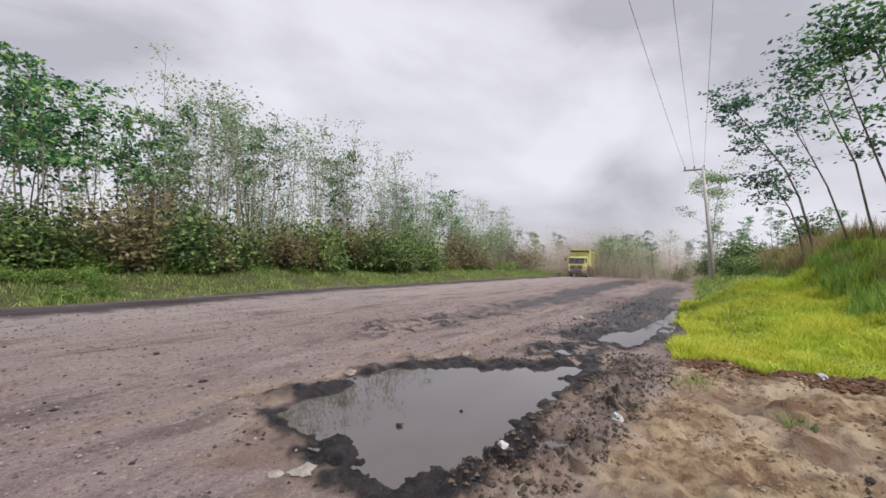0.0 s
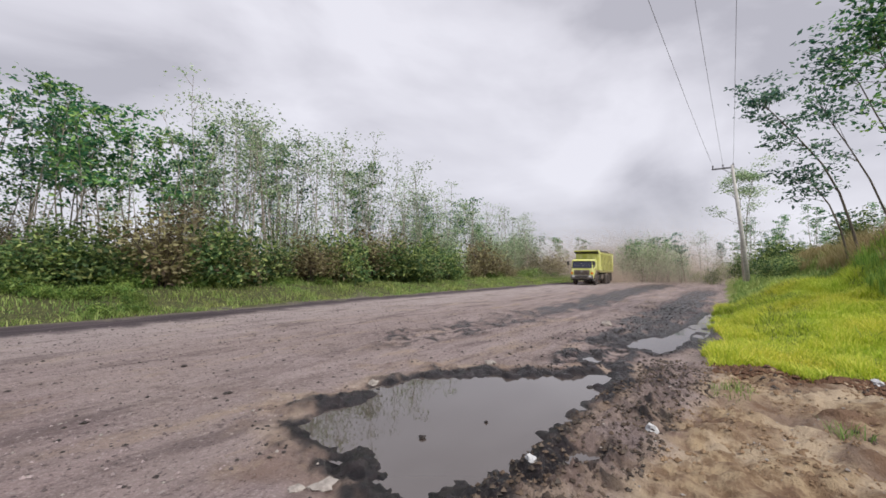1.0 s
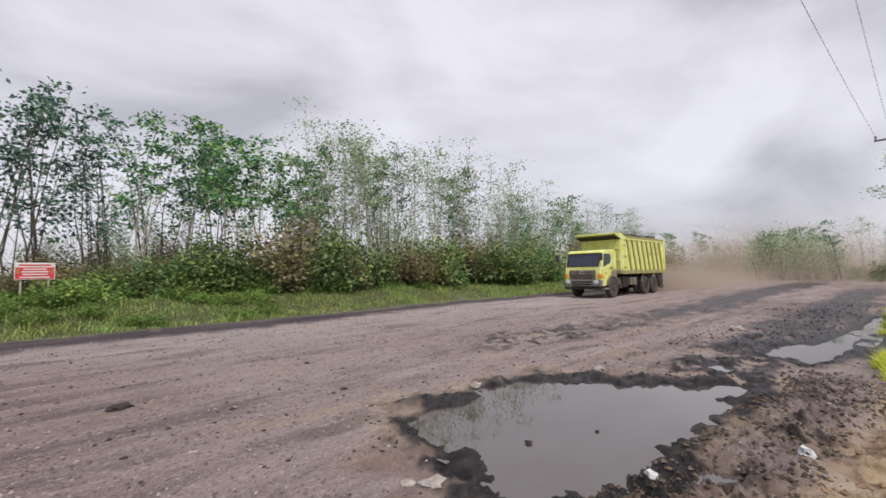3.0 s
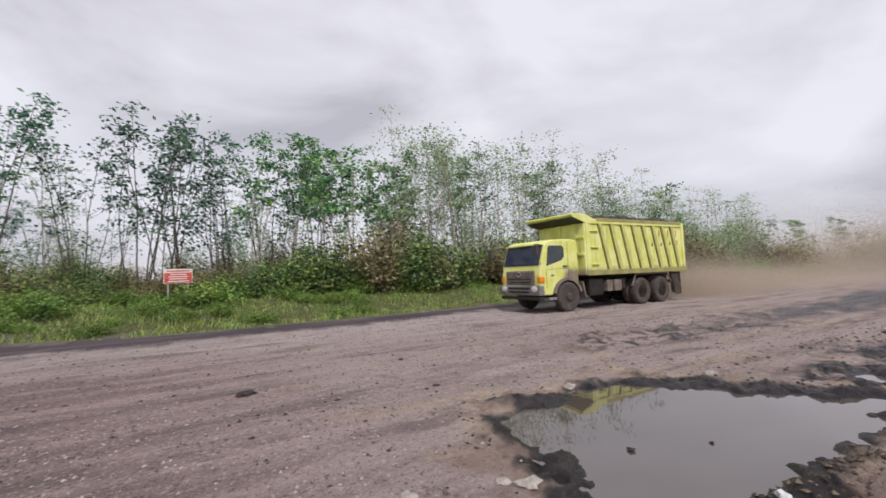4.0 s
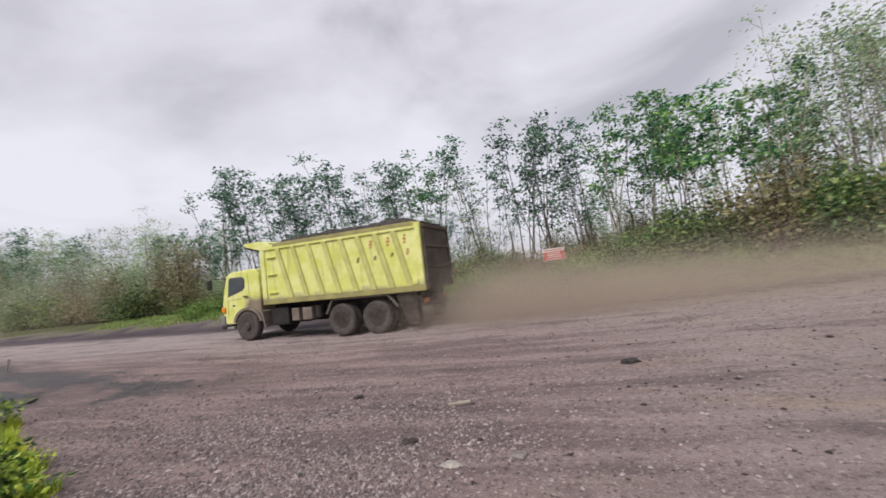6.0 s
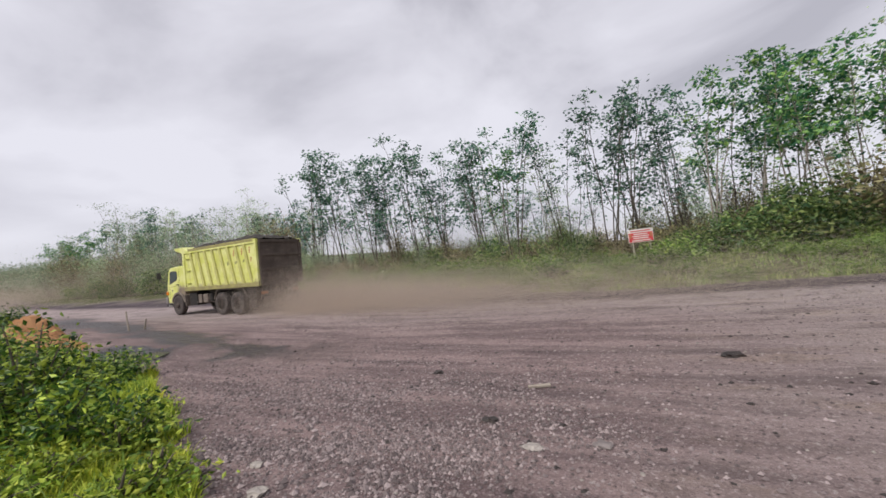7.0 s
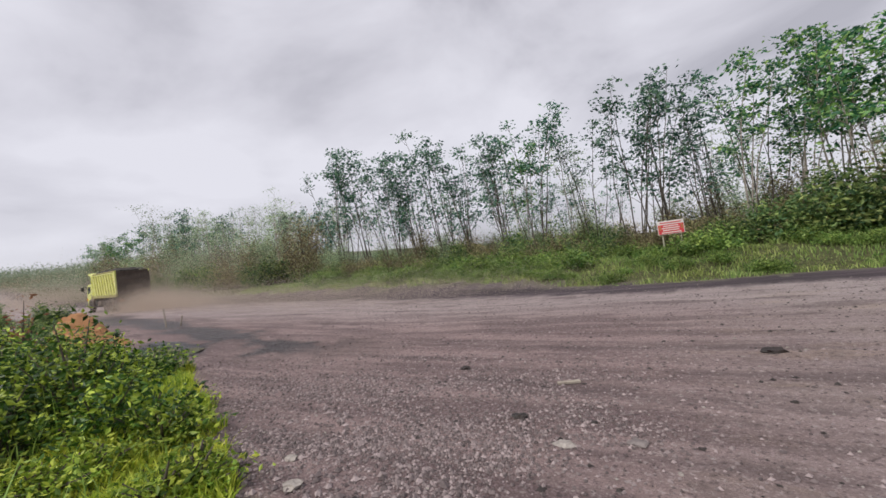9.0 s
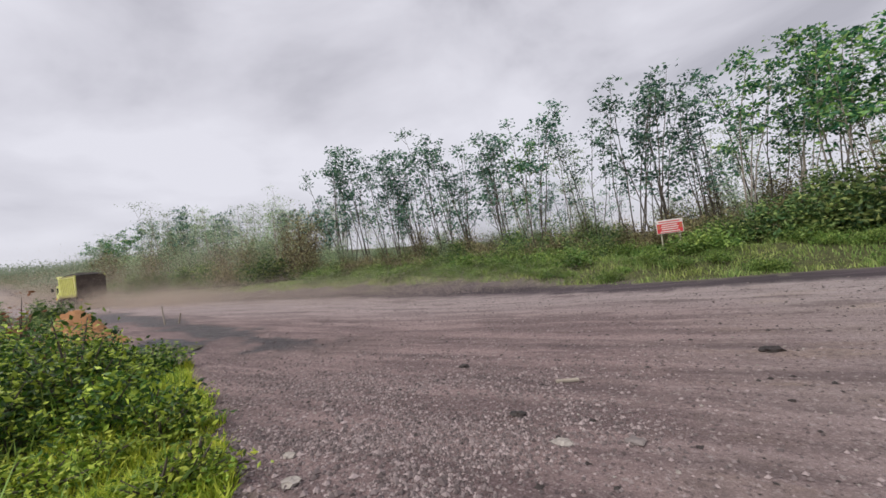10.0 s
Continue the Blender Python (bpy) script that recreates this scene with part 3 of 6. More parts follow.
def zones(x, y):
    d1, d2, d3 = poly_dist(x, y, PUDDLE), poly_dist(x, y, PUDDLE_FAR), poly_dist(x, y, PUDDLE_SIDE)
    n = fbm(x * 1.7, y * 1.7, 4)
    nf = fbm(x * 6, y * 6, 3)
    near = sstep(-x, -60, -20)
    wet = sstep(0.46 - d1 + 0.22 * n + 0.12 * nf, 0, 0.34)
    wet = np.maximum(wet, sstep(0.75 - d2 + 0.4 * n, 0, 0.5))
    wet = np.maximum(wet, sstep(0.5 - d3 + 0.2 * n, 0, 0.4))
    churn_mid = 1.9 - 0.02 * x
    churn = sstep(1.15 + 0.5 * n - np.abs(y - churn_mid), 0, 0.6) * sstep(x, 5.2, 6.5) * sstep(-x, -46, -30)
    churn = churn * np.maximum(sstep(nf + 0.7, 0, 0.5), 0.8 * sstep(x, 9, 14))
    wet = np.maximum(wet, churn)
    lip = sstep(0.55 + 0.25 * n - np.abs(y - (1.05 - 0.12 * (x - 3))), 0, 0.5) * sstep(x, 2.4, 3.2) * sstep(-x, -8.5, -6.5) * (0.35 + 0.65 * sstep(nf + 0.1, 0, 0.4))
    wet = np.maximum(wet, lip)
    rut_mid = 5.35 + 0.25 * np.sin(x * 0.25)
    rut = sstep(0.8 + 0.02 * np.maximum(x, 0) + 0.6 * n - np.abs(y - rut_mid), 0, 0.6) * sstep(x, 4.2, 7) * sstep(-x, -60, -42) * 0.9 * np.maximum(sstep(nf + 0.45, 0, 0.6), sstep(x, 9, 16))
    wet = np.maximum(wet, rut)
    side = sstep(0.85 - 0.02 * x + 0.6 * n - np.abs(y - road_shift(x) - 5.4 + 0.08 * x), 0, 0.7) * sstep(-x, 4, 9) * sstep(x, -44, -30) * 0.88
    wet = np.maximum(wet, side)
    dirt = sstep(1.0 - 0.1 * (x - 3) - y + 0.35 * n, 0, 0.7) * sstep(x, 1.2, 2.4)
    dirt = np.maximum(dirt, 0.45 * sstep(0.9 + 0.5 * n - d1, 0, 0.6))
    green = sstep(0.1 - y + 0.2 * n, 0, 0.3) * sstep(x, 7.6, 8.1)
    yb = y - road_shift(x)
    green = np.maximum(green, sstep(yb - grass_edge(x) + 0.4 * n, -0.15, 0.4))
    green = np.maximum(green, sstep(-(x + 2.6) * 1.0, 0, 0.5) * sstep(np.minimum(1.55 + 0.40 * (-x - 3), 4.2) - y + 0.3 * n, -0.1, 0.3) * sstep(-x, 2, 2.5))
    green = np.maximum(green, sstep(np.abs(x), 130, 160))
    green = np.maximum(green, sstep(-x, 20, 30) * sstep(4.2 - yb + 0.6 * n, 0, 1.0))
    edge = sstep(yb - shoulder_edge(x) + 0.35 * n, -0.2, 0.6) * (1 - green)
    return wet, dirt * (1 - green), green, edge, d1, d2, d3, n, nf


def relief(x, y, wet, dirt, green, d1, d2, d3, n, nf):
    fade = sstep(-np.hypot(x, y), -40, -14)
    z = 0.010 * fbm(x * 3, y * 3, 4) * fade + 0.012 * fbm(x * 0.5, y * 2.2, 3) * fade
    lump = np.abs(fbm(x * 4.2, y * 4.2, 4, 0.6))
    z = z + wet * (0.040 * lump - 0.012) * fade
    ridge = np.sin(y * 11 + 1.5 * n + 0.6 * np.sin(x * 0.7))
    z = z + wet * 0.035 * ridge * sstep(x, 5.0, 6.5) * fade
    z = z + dirt * (0.080 * fbm(x * 2.3, y * 2.3, 5, 0.65) + 0.02) * fade
    lipr = sstep(0.6 - np.abs(y - (1.0 - 0.12 * (x - 3))), 0, 0.6) * sstep(x, 2.0, 3.0) * sstep(-x, -8.5, -6.5)
    z = z + lipr * (0.01 + 0.05 * lump + 0.075 * np.abs(fbm(x * 10, y * 10, 3, 0.6)))
    for px, py, pr in POOLS:
        k = sstep(pr + 0.12 + 0.05 * nf - np.hypot((x - px) * 0.6, y - py), 0, 0.16)
        z = z * (1 - k) - 0.035 * k
    for d, k in ((d1, 0.17), (d2, 0.15), (d3, 0.14)):
        z = z - k * sstep(-(d + 0.04 * nf), -0.17, 0.50)
    return z


def graded(lo, hi, step, reach, growth=1.065):
    mid = list(np.arange(lo, hi + step / 2, step))
    a, b, s = [lo], [hi], step
    while b[-1] < reach:
        s *= growth
        b.append(b[-1] + s)
        a.append(a[-1] - s)
    return np.array(a[:0:-1] + mid + b[1:])


def make_ground():
    xs, ys = graded(-5.0, 9.0, 0.036, 700), graded(-2.5, 6.0, 0.036, 700)
    x, y = np.meshgrid(xs, ys, indexing="ij")
    wet, dirt, green, edge, d1, d2, d3, n, nf = zones(x, y)
    z = land_z(x, y) + relief(x, y, wet, dirt, green, d1, d2, d3, n, nf)
    nx, ny = x.shape
    idx = np.arange(nx * ny).reshape(nx, ny)
    quads = np.stack([idx[:-1, :-1], idx[1:, :-1], idx[1:, 1:], idx[:-1, 1:]], -1).reshape(-1, 4)
    me = bpy.data.meshes.new("ground")
    me.vertices.add(nx * ny)
    me.vertices.foreach_set("co", np.stack([x, y, z], -1).ravel())
    me.loops.add(quads.size)
    me.loops.foreach_set("vertex_index", quads.ravel())
    me.polygons.add(len(quads))
    me.polygons.foreach_set("loop_start", np.arange(len(quads)) * 4)
    me.update(calc_edges=True)
    at = me.color_attributes.new("zones", "FLOAT_COLOR", "POINT")
    at.data.foreach_set("color", np.stack([wet, dirt, green, edge], -1).ravel())
    me.materials.append(M_GROUND)
    me.shade_smooth()
    ob = new("ground", me)
    tagged(ob, "dusty grey gravel haul road with mud, dirt and grassy banks", "ground", kind="structure")
    return ob


make_ground()


def ground_at(x, y):
    x, y = np.atleast_1d(np.asarray(x, float)), np.atleast_1d(np.asarray(y, float))
    wet, dirt, green, edge, d1, d2, d3, n, nf = zones(x, y)
    return land_z(x, y) + relief(x, y, wet, dirt, green, d1, d2, d3, n, nf)


def puddle(poly, z, label):
    bm = bmesh.new()
    xs, ys = [p[0] for p in poly], [p[1] for p in poly]
    cx, cy = sum(xs) / len(xs), sum(ys) / len(ys)
    vs = []
    for px, py in poly:
        d = math.hypot(px - cx, py - cy)
        k = (d + 0.16) / d
        vs.append(bm.verts.new((cx + (px - cx) * k, cy + (py - cy) * k, z)))
    bm.faces.new(vs)
    bmesh.ops.triangulate(bm, faces=bm.faces[:])
    return tagged(part("puddle_water", bm, M_WATER), label, "puddle", kind="structure")


puddle(PUDDLE, WATER_Z, "still brown puddle water mirroring the overcast sky")
puddle(PUDDLE_FAR, WATER_Z, "shallow bright puddle water among churned mud")
for px, py, pr in POOLS:
    puddle([(px + 0.6 * pr * math.cos(k * 0.698), py + 0.3 * pr * math.sin(k * 0.698)) for k in range(9)], -0.012, "small shallow pool among the mud lumps")
puddle(PUDDLE_SIDE, float(land_z(-12.5, 5.2)) - 0.05, "dark puddle water beside the roadside bushes")

# ------------------------------------------------------------------ the dump truck
# Its own space: x rearwards from the front axle, y from its left side (-) to its right (+), z up from the road.
AXLES = (0.0, 4.05, 5.35)
WHEEL_R = 0.52


def make_wheel(name, parent, x, side, dual):
    hub = part(name, box_bm(-0.10, 0.10, -0.14, 0.14, -0.10, 0.10, 0.03), M_RIM, parent)
    hub.location = (x, side * (1.02 if not dual else 0.90), WHEEL_R)
    spots = [0.0] if not dual else [0.16, -0.17]
    for k, off in enumerate(spots):
        bm = bmesh.new()
        prof = [(0.27, -0.12), (0.33, -0.135), (0.44, -0.145), (0.495, -0.125), (0.515, -0.09), (0.52, -0.03), (0.52, 0.03), (0.515, 0.09), (0.495, 0.125), (0.44, 0.145), (0.33, 0.135), (0.27, 0.12)]
        lathe_y(bm, prof, 1, (0, side * off, 0), 36)
        part("tyre", bm, M_TYRE, hub)
    bm = bmesh.new()
    face = side * spots[0]
    if dual:
        prof = [(0.285, 0.12), (0.275, 0.13), (0.24, 0.06), (0.20, -0.02), (0.17, -0.03), (0.15, 0.05), (0.11, 0.09), (0.06, 0.10)]
    else:
        prof = [(0.285, 0.10), (0.285, 0.13), (0.26, 0.125), (0.24, 0.07), (0.20, 0.10), (0.13, 0.12), (0.12, 0.17), (0.07, 0.19)]
    lathe_y(bm, prof, side, (0, face, 0), 30)
    rim = part("rim", bm, M_RIM, hub)
    for j in range(8):
        a = 2 * math.pi * j / 8
        y0 = 0.0 if dual else 0.10
        bm = bmesh.new()
        box(bm, -0.02, 0.02, face + side * y0 - 0.02, face + side * y0 + 0.035, 0.165, 0.205, 0.006, Matrix.Rotation(a, 4, "Y"))
        part("wheel_nut", bm, M_RIM, rim)
    return hub


def make_truck():
    t = new("dump_truck")
    tagged(t, "lime-yellow six-wheel dump truck, dusty, loaded with coal", "truck")
    # chassis
    for y in (-0.42, 0.42):
        part("chassis_rail", box_bm(-1.0, 6.9, y - 0.05, y + 0.05, 0.78, 1.04, 0.01), M_DARK, t)
    for x in (0.9, 2.2, 3.3, 4.7, 6.2, 6.85):
        part("cross_member", box_bm(x - 0.05, x + 0.05, -0.38, 0.38, 0.82, 1.0, 0.01), M_DARK, t)
    for x in AXLES:
        bm = bmesh.new()
        tube(bm, [(x, -0.95, WHEEL_R), (x, 0.95, WHEEL_R)], [0.09, 0.09], 10)
        if x:
            box(bm, x - 0.22, x + 0.22, -0.24, 0.24, 0.30, 0.76, 0.08)
        part("axle", bm, M_DARK, t)
    for y in (-0.52, 0.52):
        bm = bmesh.new()
        for k in range(5):
            box(bm, 3.85 + 0.1 * k, 5.55 - 0.1 * k, y - 0.05, y + 0.05, 0.62 + 0.035 * k, 0.65 + 0.035 * k)
        part("leaf_spring", bm, M_DARK, t)
    bm = bmesh.new()
    tube(bm, [(1.0, 0, 0.72), (4.0, 0, 0.60)], [0.06, 0.06], 10)
    part("drive_shaft", bm, M_DARK, t)
    part("engine", box_bm(-0.7, 0.8, -0.36, 0.36, 0.62, 1.25, 0.06), M_DARK, t)
    # side boxes between the axles
    part("fuel_tank", box_bm(1.10, 1.85, -1.12, -0.58, 0.48, 1.10, 0.06), M_DARK, t)
    part("battery_box", box_bm(2.02, 2.32, -1.16, -0.70, 0.60, 1.02, 0.03), M_DUSTY, t, "dusty grey battery box")
    part("air_tank", box_bm(2.46, 2.86, -1.16, -0.68, 0.60, 1.02, 0.05), M_DUSTY, t, "dusty grey air tank box")
    bm = bmesh.new()
    tube(bm, [(3.05, -1.0, 0.66), (3.05, -1.0, 1.06)], [0.13, 0.13], 14)
    part("air_filter", bm, M_DARK, t)
    part("fuel_tank", box_bm(1.0, 3.2, 0.60, 1.14, 0.40, 1.10, 0.07), M_DARK, t)
    part("gearbox", box_bm(0.85, 2.1, -0.30, 0.30, 0.46, 0.95, 0.08), M_DARK, t)
    part("subframe", box_bm(0.9, 7.0, -0.50, 0.50, 1.05, 1.21, 0.01), M_DARK, t)
    # rear mudguard brackets and flaps
    for y in (-1.16, 1.16):
        for a, b in (((3.46, 0.74), (3.72, 1.20)), ((5.78, 1.20), (6.10, 0.80))):
            bm = bmesh.new()
            tube(bm, [(a[0], y, a[1]), (b[0], y, b[1])], [0.035, 0.035], 6)
            part("mudguard_bracket", bm, M_DUSTY, t)
        bm = bmesh.new()
        tube(bm, [(3.70, y, 1.19), (5.80, y, 1.19)], [0.03, 0.03], 6)
        part("mudguard_bracket", bm, M_DUSTY, t)
        y0, y1 = (y - 0.02, y + 0.42) if y < 0 else (y - 0.42, y + 0.02)
        bm = bmesh.new()
        prism(bm, [(6.05, 1.20), (6.80, 1.20), (6.84, 0.26), (6.40, 0.24)], min(y, y * 0.965), max(y, y * 0.965))
        part("mud_flap", bm, M_MUDFLAP, t, "dust-caked black rubber mud flap")
        bm = bmesh.new()
        prism(bm, [(6.62, 1.20), (6.66, 1.20), (6.80, 0.30), (6.76, 0.30)], y0, y1)
        part("mud_flap", bm, M_MUDFLAP, t, "dust-caked black rubber mud flap")
    # cab shell with wheel arch
    arch = [(0.64 * math.cos(a), WHEEL_R + 0.64 * math.sin(a)) for a in (radians(d) for d in range(22, 171, 12))]
    outline = [(-1.30, 0.62), (-1.37, 0.90), (-1.38, 1.35), (-1.30, 1.78), (-1.06, 2.50), (-0.94, 2.64), (-0.70, 2.72), (0.30, 2.76), (0.52, 2.70), (0.60, 2.52), (0.62, 0.98)] + arch[:] + [(-0.70, 0.62)]
    bm = bmesh.new()
    prism(bm, outline, -1.17, 1.17, 0.07)
    bmesh.ops.triangulate(bm, faces=[f for f in bm.faces if len(f.verts) > 4])
    cab = part("cab", bm, M_CAB, t, "lime-yellow cab with dusty lower panels")
    for s in (-1, 1):
        y0, y1 = (s * 1.172, s * 1.184) if s > 0 else (s * 1.184, s * 1.172)
        bm = bmesh.new()
        prism(bm, [(-0.97, 1.74), (-0.86, 2.38), (-0.78, 2.45), (-0.22, 2.45), (-0.12, 2.38), (-0.12, 2.08), (-0.22, 1.96)], y0, y1)
        part("side_window", bm, M_SIDEGLASS, cab, "dark side window glass")
        bm = bmesh.new()
        prism(bm, [(-1.00, 1.70), (-0.88, 2.42), (-0.80, 2.49), (-0.19, 2.49), (-0.08, 2.40), (-0.08, 2.06), (-0.20, 1.92)], s * 1.171 - 0.004, s * 1.171 + 0.004)
        part("window_seal", bm, M_GRILLE, cab)
        for pts in ([(-1.02, 1.55), (-1.02, 0.86)], [(0.10, 2.62), (0.10, 1.25)], [(-1.02, 1.56), (0.10, 1.60)]):
            bm = bmesh.new()
            tube(bm, [(p[0], s * 1.171, p[1]) for p in pts], [0.006, 0.006], 4)
            part("door_seam", bm, M_DARK, cab)
        part("door_handle", box_bm(-0.16, 0.04, min(s * 1.17, s * 1.20), max(s * 1.17, s * 1.20), 1.66, 1.70, 0.01), M_DARK, cab)
        part("side_emblem", box_bm(-0.74, -0.60, min(s * 1.17, s * 1.18), max(s * 1.17, s * 1.18), 1.30, 1.36), M_GRILLE, cab)
        # wheel-arch flare
        bm = bmesh.new()
        for r0, r1 in ((0.60, 0.70),):
            n = 12
            ang = [radians(14 + k * (166 - 14) / n) for k in range(n + 1)]
            ya, yb = s * 1.10, s * 1.215
            for k in range(n):
                q = []
                for r in (r0, r1):
                    for a in (ang[k], ang[k + 1]):
                        for y in (ya, yb):
                            q.append(bm.verts.new((r * math.cos(a), y, WHEEL_R + r * math.sin(a))))
                for f in ((0, 1, 3, 2), (4, 6, 7, 5), (1, 5, 7, 3), (0, 2, 6, 4)):
                    bm.faces.new([q[i] for i in f])
        bmesh.ops.recalc_face_normals(bm, faces=bm.faces[:])
        part("wheel_arch", bm, M_DUSTY, cab, "dusty grey wheel-arch flare")
        bm = bmesh.new()
        prism(bm, [(0.66, 1.05), (0.74, 1.0), (0.86, 0.45), (0.80, 0.45)], s * 0.95 - 0.22, s * 0.95 + 0.22)
        part("mud_flap", bm, M_DUSTY, t)
        part("cab_step", box_bm(-1.02, -0.62, min(s * 0.95, s * 1.18), max(s * 0.95, s * 1.18), 0.46, 0.54, 0.015), M_CHROME, cab, "pale metal cab step")
        # mirrors on their arm
        bm = bmesh.new()
        tube(bm, [(-1.10, s * 1.12, 2.50), (-1.78, s * 1.32, 2.52), (-1.82, s * 1.34, 2.02), (-1.25, s * 1.14, 1.78)], [0.018] * 4, 6)
        arm = part("mirror_arm", bm, M_GRILLE, cab)
        part("mirror", box_bm(-1.88, -1.76, s * 1.36 - 0.12, s * 1.36 + 0.12, 2.08, 2.48, 0.04), M_GRILLE, arm, "black wing mirror")
    # front face
    m = Matrix.Translation((-1.195, 0, 2.12)) @ Matrix.Rotation(radians(18.5), 4, "Y")
    part("windscreen", box_bm(-0.035, 0.02, -1.07, 1.07, -0.40, 0.40, 0.04, m=m), M_SCREEN, cab, "dark tinted windscreen")
    for y in (-0.55, 0.15):
        bm = bmesh.new()
        tube(bm, [(-1.36, y, 1.78), (-1.27, y + 0.5, 1.98)], [0.012, 0.008], 5)
        part("wiper", bm, M_GRILLE, cab)
    part("sun_visor", box_bm(-1.20, -0.98, -1.06, 1.06, 2.52, 2.58, 0.02), M_CAB, cab)
    part("grille", box_bm(-1.425, -1.34, -0.86, 0.86, 0.98, 1.54, 0.05), M_DUSTY, cab, "dust-caked brown radiator grille")
    for z, w in ((1.09, 0.66), (1.21, 0.72), (1.33, 0.76), (1.45, 0.80)):
        part("grille_bar", box_bm(-1.442, -1.41, -w, w, z - 0.02, z + 0.02, 0.008), M_DARK if z < 1.3 else M_DUSTY, cab)
    bm = bmesh.new()
    ring = [(-1.46, 0.13 * math.cos(a), 1.40 + 0.085 * math.sin(a)) for a in (2 * math.pi * k / 16 for k in range(17))]
    tube(bm, ring, [0.026] * 17, 6)
    part("emblem", bm, M_CHROME, cab, "plain chrome ring emblem")
    bumper = part("bumper", box_bm(-1.50, -1.22, -1.18, 1.18, 0.62, 0.965, 0.06), M_BUMPER, t, "dusty grey front bumper")
    part("bumper_lip", box_bm(-1.47, -1.20, -1.14, 1.14, 0.46, 0.575, 0.03), M_DARK, bumper)
    part("bumper_slot", box_bm(-1.510, -1.49, -0.62, 0.62, 0.70, 0.77, 0.01), M_DARK, bumper)
    part("bumper_slot", box_bm(-1.510, -1.49, -0.62, 0.62, 0.82, 0.90, 0.01), M_DARK, bumper)
    for y in (-0.88, 0.88):
        bm = bmesh.new()
        bmesh.ops.create_uvsphere(bm, u_segments=16, v_segments=8, radius=0.13)
        bmesh.ops.scale(bm, vec=(0.35, 1.25, 0.8), verts=bm.verts[:])
        bmesh.ops.translate(bm, vec=(-1.495, y, 0.84), verts=bm.verts[:])
        smooth(part("headlight", bm, M_LAMP, bumper, "clear round-edged headlight"))
        part("number_panel", box_bm(-1.515, -1.50, y * 0.0 - 0.20, y * 0.0 + 0.20, 0.62, 0.67), M_BLACKP, bumper) if y < 0 else None
    for s in (-1, 1):
        a, b = sorted((s * 1.00, s * 1.19))
        part("indicator", box_bm(-1.405, -1.16, a, b, 1.06, 1.30, 0.04), M_AMBER, cab, "amber corner indicator lens")
    # tipping body
    body = part("tipper_floor", box_bm(0.88, 7.12, -1.16, 1.16, 1.21, 1.33, 0.01), M_DARK, t)
    Z0, Z1 = 1.24, 3.24
    n = 10
    for s in (-1, 1):
        yo = s * 1.20
        part("side_panel", box_bm(0.92, 7.16, min(yo, yo - s * 0.06), max(yo, yo - s * 0.06), Z0, Z1, 0.01), M_PAINT, t)
        part("top_rail", box_bm(0.90, 7.20, min(yo - s * 0.08, yo + s * 0.05), max(yo - s * 0.08, yo + s * 0.05), Z1 - 0.13, Z1 + 0.05, 0.02), M_PAINT, t)
        part("rail_cap", box_bm(1.5, 7.0, min(yo - s * 0.09, yo + s * 0.055), max(yo - s * 0.09, yo + s * 0.055), Z1 - 0.05, Z1 + 0.085, 0.02), M_RAIL, t, "dirt-caked brown top edge")
        part("bottom_rail", box_bm(0.92, 7.24, min(yo - s * 0.06, yo + s * 0.06), max(yo - s * 0.06, yo + s * 0.06), Z0 - 0.02, Z0 + 0.17, 0.02), M_RAIL, t)
        part("corner_post", box_bm(7.00, 7.20, min(yo - s * 0.06, yo + s * 0.055), max(yo - s * 0.06, yo + s * 0.055), Z0 + 0.15, Z1 - 0.13, 0.02), M_PAINT if s < 0 else M_TAIL, t)
        part("corner_post", box_bm(0.92, 1.10, min(yo - s * 0.06, yo + s * 0.055), max(yo - s * 0.06, yo + s * 0.055), Z0 + 0.15, Z1 - 0.13, 0.02), M_PAINT, t)
        for k in range(8):
            xt = 1.69 + 0.645 * k
            xb = xt + 0.47
            bm = bmesh.new()
            w = 0.08
            a, b = yo - 0.01, yo + 0.075
            if s < 0:
                a, b = yo - 0.075, yo + 0.01
            prism(bm, [(xt - w, Z1 - 0.12), (xt + w, Z1 - 0.12), (min(xb + w, 7.02), Z0 + 0.15), (xb - w, Z0 + 0.15)], a, b, 0.012)
            rib = part("side_rib", bm, M_RIB, t)
            # thin dark strip paints the shade, and grime, along the rib's forward edge
            bm = bmesh.new()
            prism(bm, [(xt - w - 0.040, Z1 - 0.12), (xt - w - 0.002, Z1 - 0.12), (xb - w - 0.002, Z0 + 0.15), (xb - w - 0.040, Z0 + 0.15)], yo - 0.014 if s < 0 else yo - 0.004, yo + 0.004 if s < 0 else yo + 0.014)
            part("dirt_seam", bm, M_BLACKP, rib)
        for z in (1.62, 2.24, 2.84):
            part("side_step", box_bm(1.16, 1.56, min(yo, yo + s * 0.07), max(yo, yo + s * 0.016), z - 0.012, z + 0.012, 0.005), M_PAINT, t)
        part("latch_box", box_bm(6.72, 6.96, min(yo, yo + s * 0.05), max(yo, yo + s * 0.05), 1.42, 1.58, 0.02), M_PAINT, t)
